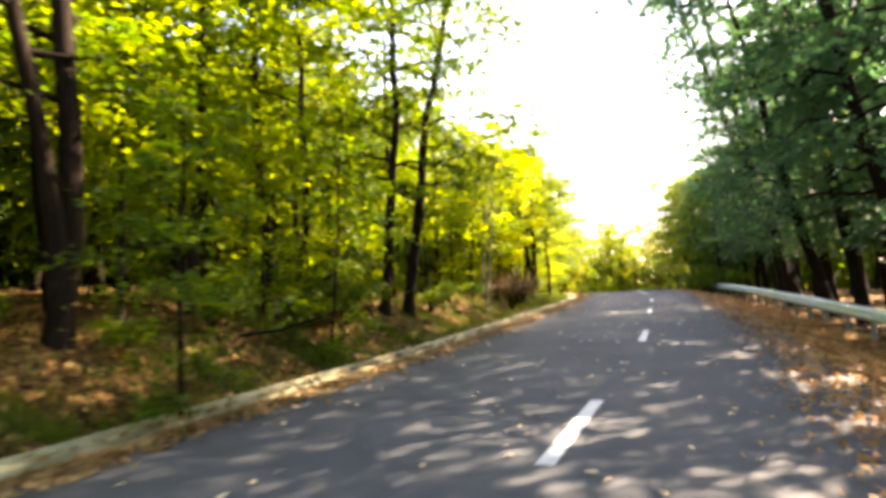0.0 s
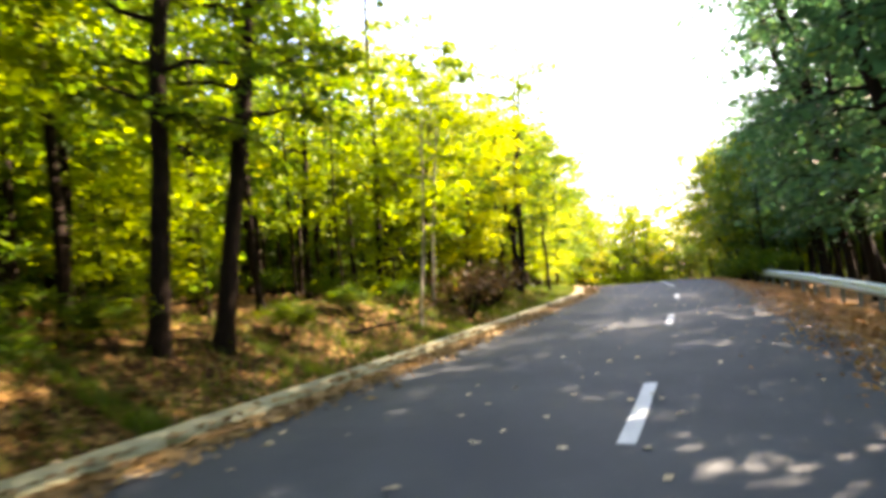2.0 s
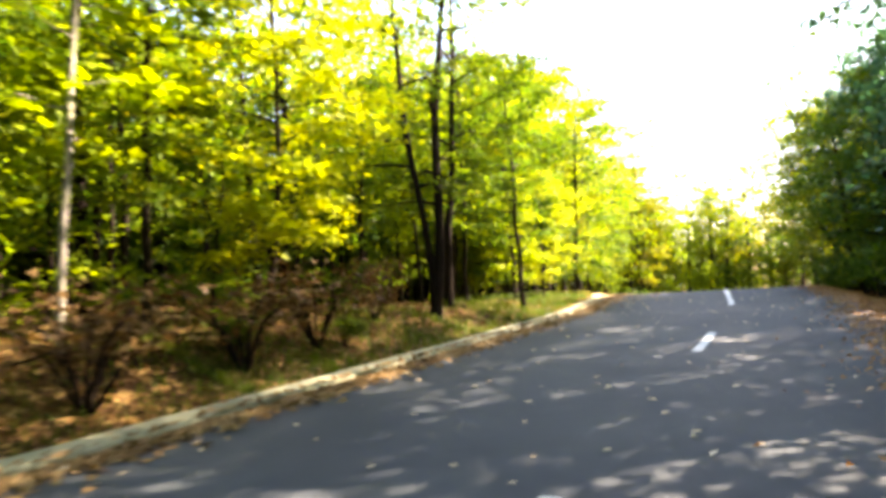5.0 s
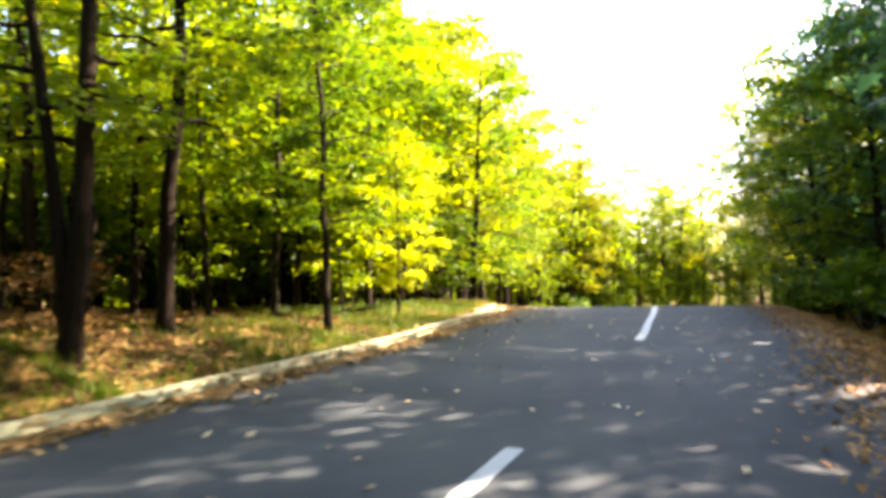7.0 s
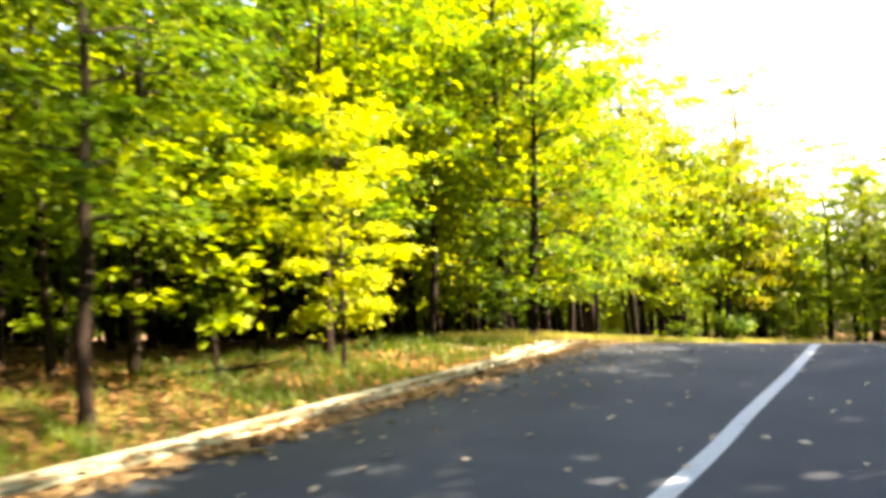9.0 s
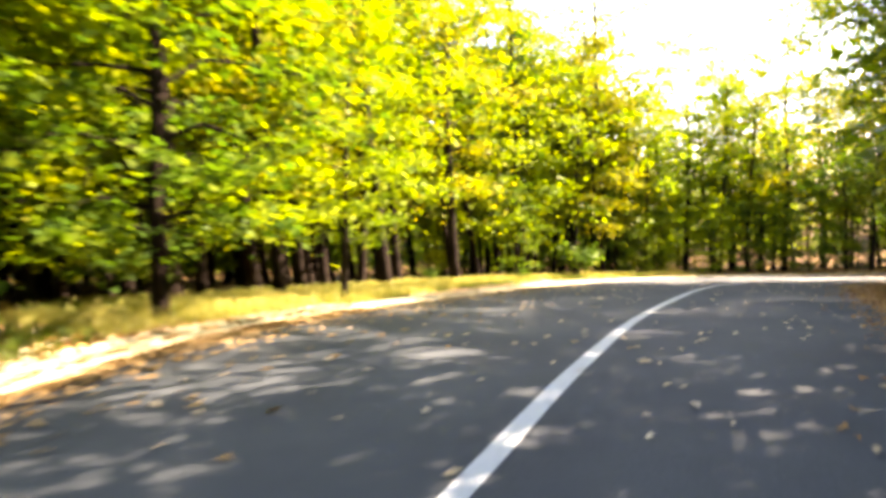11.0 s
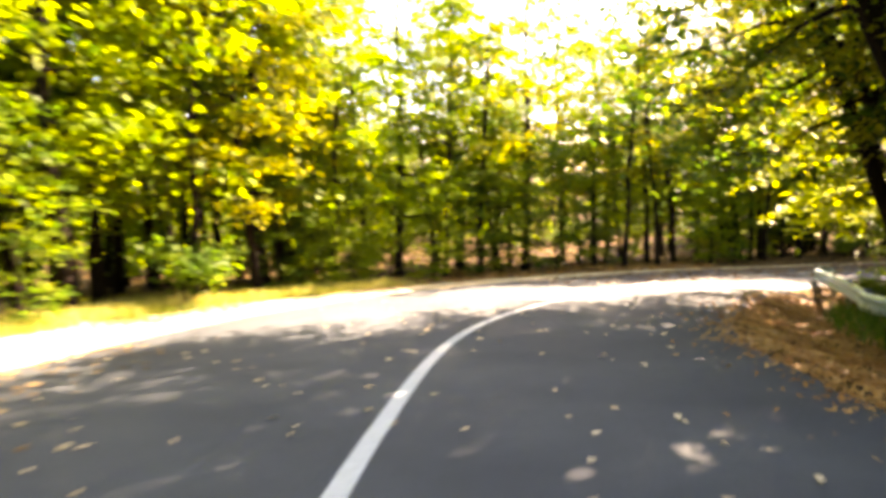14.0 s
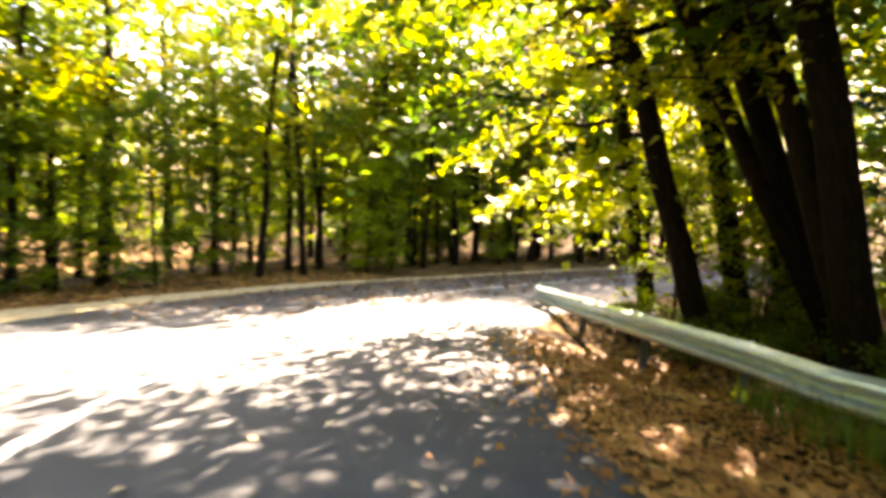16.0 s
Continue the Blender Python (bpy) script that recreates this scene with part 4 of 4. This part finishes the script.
for x, y, which in ((33.0, 66.3, 0), (36.1, 66.7, 1), (39.5, 65.9, 2), (42.9, 64.6, 0)):
    TAKEN.append((x, y))
    plant("dark", which, x, y, 50 * x, 0.85, (-3, 2), "dark trees")
for x, y, which in ((43.2, 75.9, 0), (46.6, 75.0, 1), (50.5, 73.9, 0), (54.5, 72.5, 1)):
    plant("tall", which, x, y, 40 * x, 1.1, (0, 0), "trees beyond the bend")
for x, y, which, size in ((27.2, 60.2, 0, 0.95), (29.8, 63.6, 1, 0.95), (31.4, 61.0, 2, 0.9), (25.6, 57.4, 1, 0.9), (30.4, 66.4, 0, 1.0), (32.4, 66.2, 2, 1.0)):
    TAKEN.append((x, y))
    plant("leaner", which, x, y, 70 * x, size, (-9, 8), "trees over the rail")
for i in range(46):
    c, t, n = on_rail(RAIL_ARC[-1] - rng.uniform(0, 24), -rng.uniform(0.6, 3.4), 0)
    plant("shrub", 0, c[0], c[1], rng.uniform(0, 360), rng.uniform(0.28, 0.5), (0, 0), "low growth beyond the rail")
# dry bushes on the bank
for s, d in ((25.8, 6.0), (31.5, 6.2), (3.0, 6.1)):
    x, y, n = by_road(s, d)
    plant("dry", 0, x, y, rng.uniform(0, 360), rng.uniform(0.5, 0.8), (0, 0), "dry bushes")
for x, y in ((2.8, 35.6), (3.5, 28.9), (3.2, 27.0), (2.6, 24.8)):
    plant("dry", 0, x, y, rng.uniform(0, 360), rng.uniform(1.15, 1.5), (0, 0), "dry bushes")
for s, d, size in ((1.5, 6.6, 0.6), (3.6, 5.8, 0.4), (5.2, 6.9, 0.55), (6.6, 5.9, 0.4), (8.8, 6.4, 0.6), (10.6, 6.0, 0.5), (12.4, 5.9, 0.55), (14.4, 6.3, 0.6), (17.4, 5.8, 0.5), (20.3, 6.2, 0.5), (27.5, 5.7, 0.45), (29.6, 5.5, 0.4)):
    x, y, n = by_road(s, d)
    plant("shrub", 0, x, y, rng.uniform(0, 360), size, (0, 0), "low growth on the bank")
# leafy growth that hides the rail before the bend
for i in range(9):
    s = 43 + i * 1.4
    x, y, n = by_road(s, -along(s, RAIL) + (0.3 if i % 2 else -0.6))
    plant("shrub", 0, x, y, rng.uniform(0, 360), rng.uniform(0.9, 1.25), (0, 0), "shrubs by the rail")


# more stems where the wood closes in
rng = random.Random(91)
for i in range(48):
    s = rng.uniform(24, 58)
    x, y, n = by_road(s, along(s, EDGE_LEFT) + rng.uniform(7.0, 15.0))
    if free(x, y, 1.3):
        mass("pole", rng.randrange(4), x, y, rng.uniform(0, 360), rng.uniform(0.8, 1.1), (rng.uniform(-3, 4), rng.uniform(-4, 3)))
single("bushy", 0, 16.0, 74.4, 30, 0.55, 0, 0, "young trees in the wood")
single("bushy", 0, 17.1, 75.2, 200, 0.42, 0, 0, "young trees in the wood")
# tall trees that reach over the road from behind the rail
for s, gap, size, lean in ((31.0, 1.6, 0.92, 13), (33.6, 2.2, 0.95, 15), (29.0, 2.4, 0.9, 9)):
    x, y, n = by_road(s, -along(s, RAIL) - gap)
    plant("lofty", int(s), x, y, 60 * s, size, (n[0] * lean, n[1] * lean), "dark trees")
# deep trees added to shade the road; the last three stand out of view
for x, y, size in ((29.0, 57.2, 0.7), (32.2, 59.2, 0.72), (34.6, 62.4, 0.75), (28.0, 54.4, 0.7), (25.0, 55.5, 0.66), (26.7, 57.7, 0.7), (24.4, 52.8, 0.64)):
    mass("towering", int(x), x, y, 50 * x, size, (-3, 2))


join_mass("deep_wood", "crowded dark trunks and yellow-green leaves deep in the wood")


# ---- woods in the distance ----
def distant_woods():
    g = np.random.default_rng(77)
    quads, verts, faces = [], [], []
    px, py = g.uniform(-44, 74, 1150), g.uniform(-32, 122, 1150)
    behind = [on_road(a, b)[:2] for a, b in zip(g.uniform(-14, 60, 270), g.uniform(18, 36, 270))]
    px, py = np.r_[px, [p[0] for p in behind]], np.r_[py, [p[1] for p in behind]]
    ss, dd = beside(px, py)
    for x, y, s, d in zip(px, py, ss, dd):
        if -11.5 < d < (15.5 if y < 54 else 13.0) or (d < 0 and s > 92 and d > -14):
            continue
        z, h = height_at(x, y), g.uniform(8.5, 12.5) if y < 54 else g.uniform(8.5, 12.0) if x < 15 or x > 53 or y < 73 else g.uniform(8.0, 11.0)
        tube([(x, y, z - 0.2), (x + g.normal(0, 0.3), y + g.normal(0, 0.3), z + h * 0.6), (x, y, z + h)], (0.14, 0.09, 0.02), 5, verts, faces)
        n = 300
        up = np.where(g.random(n) < 0.22, g.uniform(0, 0.3, n), g.beta(1.6, 1.3, n))
        r = (0.5 + 2.0 * np.sin(np.clip(up, 0.05, 0.97) * math.pi)) * np.sqrt(g.uniform(0, 1, n))
        a = g.uniform(0, 6.283, n)
        c = np.stack([x + r * np.cos(a), y + r * np.sin(a), z + 0.5 + up * (h - 0.3)], 1)
        quads.append(leaf_quads(g, c, 0.56, 0.6, True))
    quads = np.concatenate(quads).reshape(-1, 3)
    base = len(verts)
    allf = list(faces) + [(base + 3 * i, base + 3 * i + 1, base + 3 * i + 2) for i in range(len(quads) // 3)]
    me = mesh_of("distant_woods", list(verts) + list(quads), allf, BARK_SHADED)
    me.materials.append(LEAF_LIME)
    me.materials.append(LEAF_GREEN)
    leaf_index = np.where(quads.reshape(-1, 3, 3)[:, 0, 1] < 54, 2, 1)
    me.polygons.foreach_set("material_index", np.r_[np.zeros(len(faces), np.int32), leaf_index.astype(np.int32)])
    me.update()
    tagged(new("distant_woods", me), "deep yellow-green woodland behind the roadside trees", "woods", kind="stuff")


distant_woods()


# ---- fallen leaves ----
def strew(name, label, count, seed, spread, size, flat, mat, three=True):
    """Loose dry leaves; spread(g, n) gives arc lengths and offsets."""
    g = np.random.default_rng(seed)
    s, d = spread(g, count)
    pts = np.array([on_road(a, b) for a, b in zip(s, d)])
    el, er = along(s, EDGE_LEFT), along(s, EDGE_RIGHT)
    flatroad = (d < el) & (d > -er)
    z = np.array([p[2] + 0.012 if f else max(height_at(p[0], p[1]), -9) + 0.03 for p, f in zip(pts, flatroad)])
    strip = (d > el + 0.24) & (d < el + 0.80) & (s < 54)
    z = np.where(strip, pts[:, 2] + 0.075, z)
    pts[:, 2] = z + g.uniform(0, 0.02, count)
    tagged(new(name, quads_mesh(name, leaf_quads(g, pts, size, flat, three), mat)), label, "leaves", kind="stuff")


def gutter(g, n):
    s = g.uniform(-8, 54, n)
    el = along(s, EDGE_LEFT)
    return s, el + 0.20 - np.abs(g.normal(0, 0.26, n)) + g.uniform(0, 0.10, n) + g.exponential(0.3, n) * (g.random(n) < 0.03)


def lane_edge(g, n):
    s = g.uniform(42, 66, n)
    return s, along(s, EDGE_LEFT) - g.exponential(0.55, n)


def right_side(g, n):
    s = g.uniform(-8, 76, n)
    lap = along(s, [(-10, 0.7), (45, 0.6), (57, 0.2), (72, 0.2), (80, 0.5)])
    return s, -along(s, EDGE_RIGHT) + lap - g.beta(1.4, 1.2, n) * 2.6 + g.normal(0, 0.16, n) + g.exponential(0.22, n) * (g.random(n) < 0.18)


def floor_left(g, n):
    s = g.uniform(-8, 60, n)
    return s, along(s, EDGE_LEFT) + 0.82 + g.beta(1.1, 2.2, n) * 11


def sunny_verge(g, n):
    s = 40 + 44 * g.beta(1.4, 1.3, n)
    return s, along(s, EDGE_LEFT) + 0.7 + g.beta(1.1, 1.3, n) * 5.0


def trodden(g, n):
    s = 47 + 24 * g.beta(1.2, 1.2, n)
    return s, along(s, EDGE_LEFT) + 0.5 + g.beta(1.1, 1.5, n) * 3.4


def past_bend(g, n):
    s = 76 + 28 * g.beta(1.3, 1.0, n)
    return s, along(s, EDGE_LEFT) + 1.2 - 6.0 * g.beta(1.0, 1.5, n)


def open_road(g, n):
    s = g.uniform(-4, 84, n)
    return s, g.uniform(-2.8, 4.4, n)


strew("gutter_leaves", "dry brown and tan leaves heaped along the road's edge", 24000, 1, gutter, 0.105, 0.34, LEAF_TAN)
strew("lane_leaves", "brown dry leaves blown over the edge of the lane", 1500, 8, lane_edge, 0.10, 0.22, LEAF_TAN)
strew("shoulder_leaves", "dry brown leaves covering the shoulder before the guardrail", 70000, 2, right_side, 0.068, 0.32, LEAF_DRY)
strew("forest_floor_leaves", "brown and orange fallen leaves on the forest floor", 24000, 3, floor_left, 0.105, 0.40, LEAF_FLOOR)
strew("verge_leaves", "orange and brown dry leaves caught in the verge grass", 11000, 6, sunny_verge, 0.11, 0.45, LEAF_DRY)
strew("straw_litter", "pale straw and dry leaves trodden into the verge", 9000, 12, trodden, 0.09, 0.40, LEAF_PALE)
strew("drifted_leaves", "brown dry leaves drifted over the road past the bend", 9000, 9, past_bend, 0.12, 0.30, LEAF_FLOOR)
strew("road_leaves", "single pale dry leaves lying on the asphalt", 950, 4, open_road, 0.09, 0.15, LEAF_PALE, False)


# ---- grass ----
def grass(name, label, count, seed, spread, tall, mat):
    g = np.random.default_rng(seed)
    s, d = spread(g, count)
    p = np.array([on_road(a, b) for a, b in zip(s, d)])
    p[:, 2] = [max(height_at(x, y), z - 0.02) - 0.01 for x, y, z in p]
    a = g.uniform(0, 6.283, count)
    h = tall * g.uniform(0.4, 1.3, count)
    w = g.uniform(0.006, 0.013, count)
    side = np.stack([np.cos(a), np.sin(a), np.zeros(count)], 1) * w[:, None]
    bend = np.stack([-np.sin(a), np.cos(a), np.zeros(count)], 1) * (h * g.uniform(0.1, 0.7, count))[:, None]
    up = np.array((0, 0, 1.0)) * h[:, None]
    quads = np.stack([p - side, p + side, p + bend + up + side * 0.25, p + bend + up - side * 0.25], 1)
    tagged(new(name, quads_mesh(name, quads, mat)), label, "grass", kind="stuff")


def verge_left(g, n):
    s = 49 + 26 * g.beta(1.3, 1.3, n)
    lo = along(s, [(30, 0.8), (48, 0.8), (55, 0.9), (60, 1.4), (66, 2.4), (74, 1.2), (90, 1.1)])
    return s, along(s, EDGE_LEFT) + lo + g.beta(1.1, 1.7, n) * 4.0


def bank_left(g, n):
    s = g.uniform(-6, 46, n)
    keep = np.array([noise.noise((a * 0.6, 2.0, 7.0)) for a in s])
    return s + keep * 2, along(s, EDGE_LEFT) + 0.75 + g.beta(1.1, 2.5, n) * 4.0


def by_rail(g, n):
    s = 48 + 24 * g.beta(1.4, 1.0, n)
    return s, -along(s, RAIL) + 1.1 - g.beta(1.3, 1.6, n) * 5.0


def verge_clumps(g, n):
    s = 40 + 33 * g.beta(1.3, 1.3, n)
    keep = np.array([noise.noise((a * 0.9, 5.0, 1.0)) for a in s])
    d = along(s, EDGE_LEFT) + 1.0 + g.beta(1.2, 1.2, n) * 4.2
    return s + keep * 2.5, d + np.array([noise.noise((a * 1.3, 9.0, 2.0)) for a in s]) * 0.8


grass("verge_grass", "dry yellow-green grass on the sunny verge", 32000, 21, verge_left, 0.27, GRASS)
grass("verge_clumps", "green clumps of taller grass on the verge", 15000, 24, verge_clumps, 0.24, GRASS_GREEN)
grass("bank_grass", "sparse green grass on the leafy bank", 24000, 22, bank_left, 0.16, GRASS_GREEN)
grass("rail_grass", "green grass growing beside the guardrail", 18000, 23, by_rail, 0.20, GRASS_GREEN)


# ---- fallen branches on the bank ----
def fallen_branch(seed, x, y, turn, length):
    g = np.random.default_rng(seed)
    verts, faces = [], []
    path = [np.array((0.0, 0, 0.03))]
    for k in range(6):
        path.append(path[-1] + np.array((length / 6, g.normal(0, 0.05), g.normal(0.015, 0.03))))
    tube(path, np.linspace(0.035, 0.010, 7), 6, verts, faces)
    for k in (2, 3, 4):
        side = g.choice((-1, 1)) * length * 0.22
        q = path[k]
        tube([q, q + (0.14 * length, side * 0.6, 0.06), q + (0.24 * length, side, 0.10)], (0.018, 0.012, 0.005), 4, verts, faces)
    thing = tagged(new("fallen_branch"), "dark dead branch lying on the leaf litter", "branch", "fallen branches")
    thing.matrix_basis = pose(x, y, height_at(x, y) + 0.02, 0, -4, turn)
    part("limb", mesh_of("limb", verts, faces, BARK_SHADED, True), thing)


for k, (s, d, turn, length) in enumerate(((19.0, 5.6, 50, 1.8), (15.5, 6.4, 130, 1.5), (9.0, 6.0, 20, 2.0), (23.5, 5.9, 80, 1.6), (36.0, 6.2, 140, 1.7), (41.0, 7.0, 10, 1.5))):
    x, y, _ = on_road(s, d)
    fallen_branch(300 + k, x, y, turn, length)
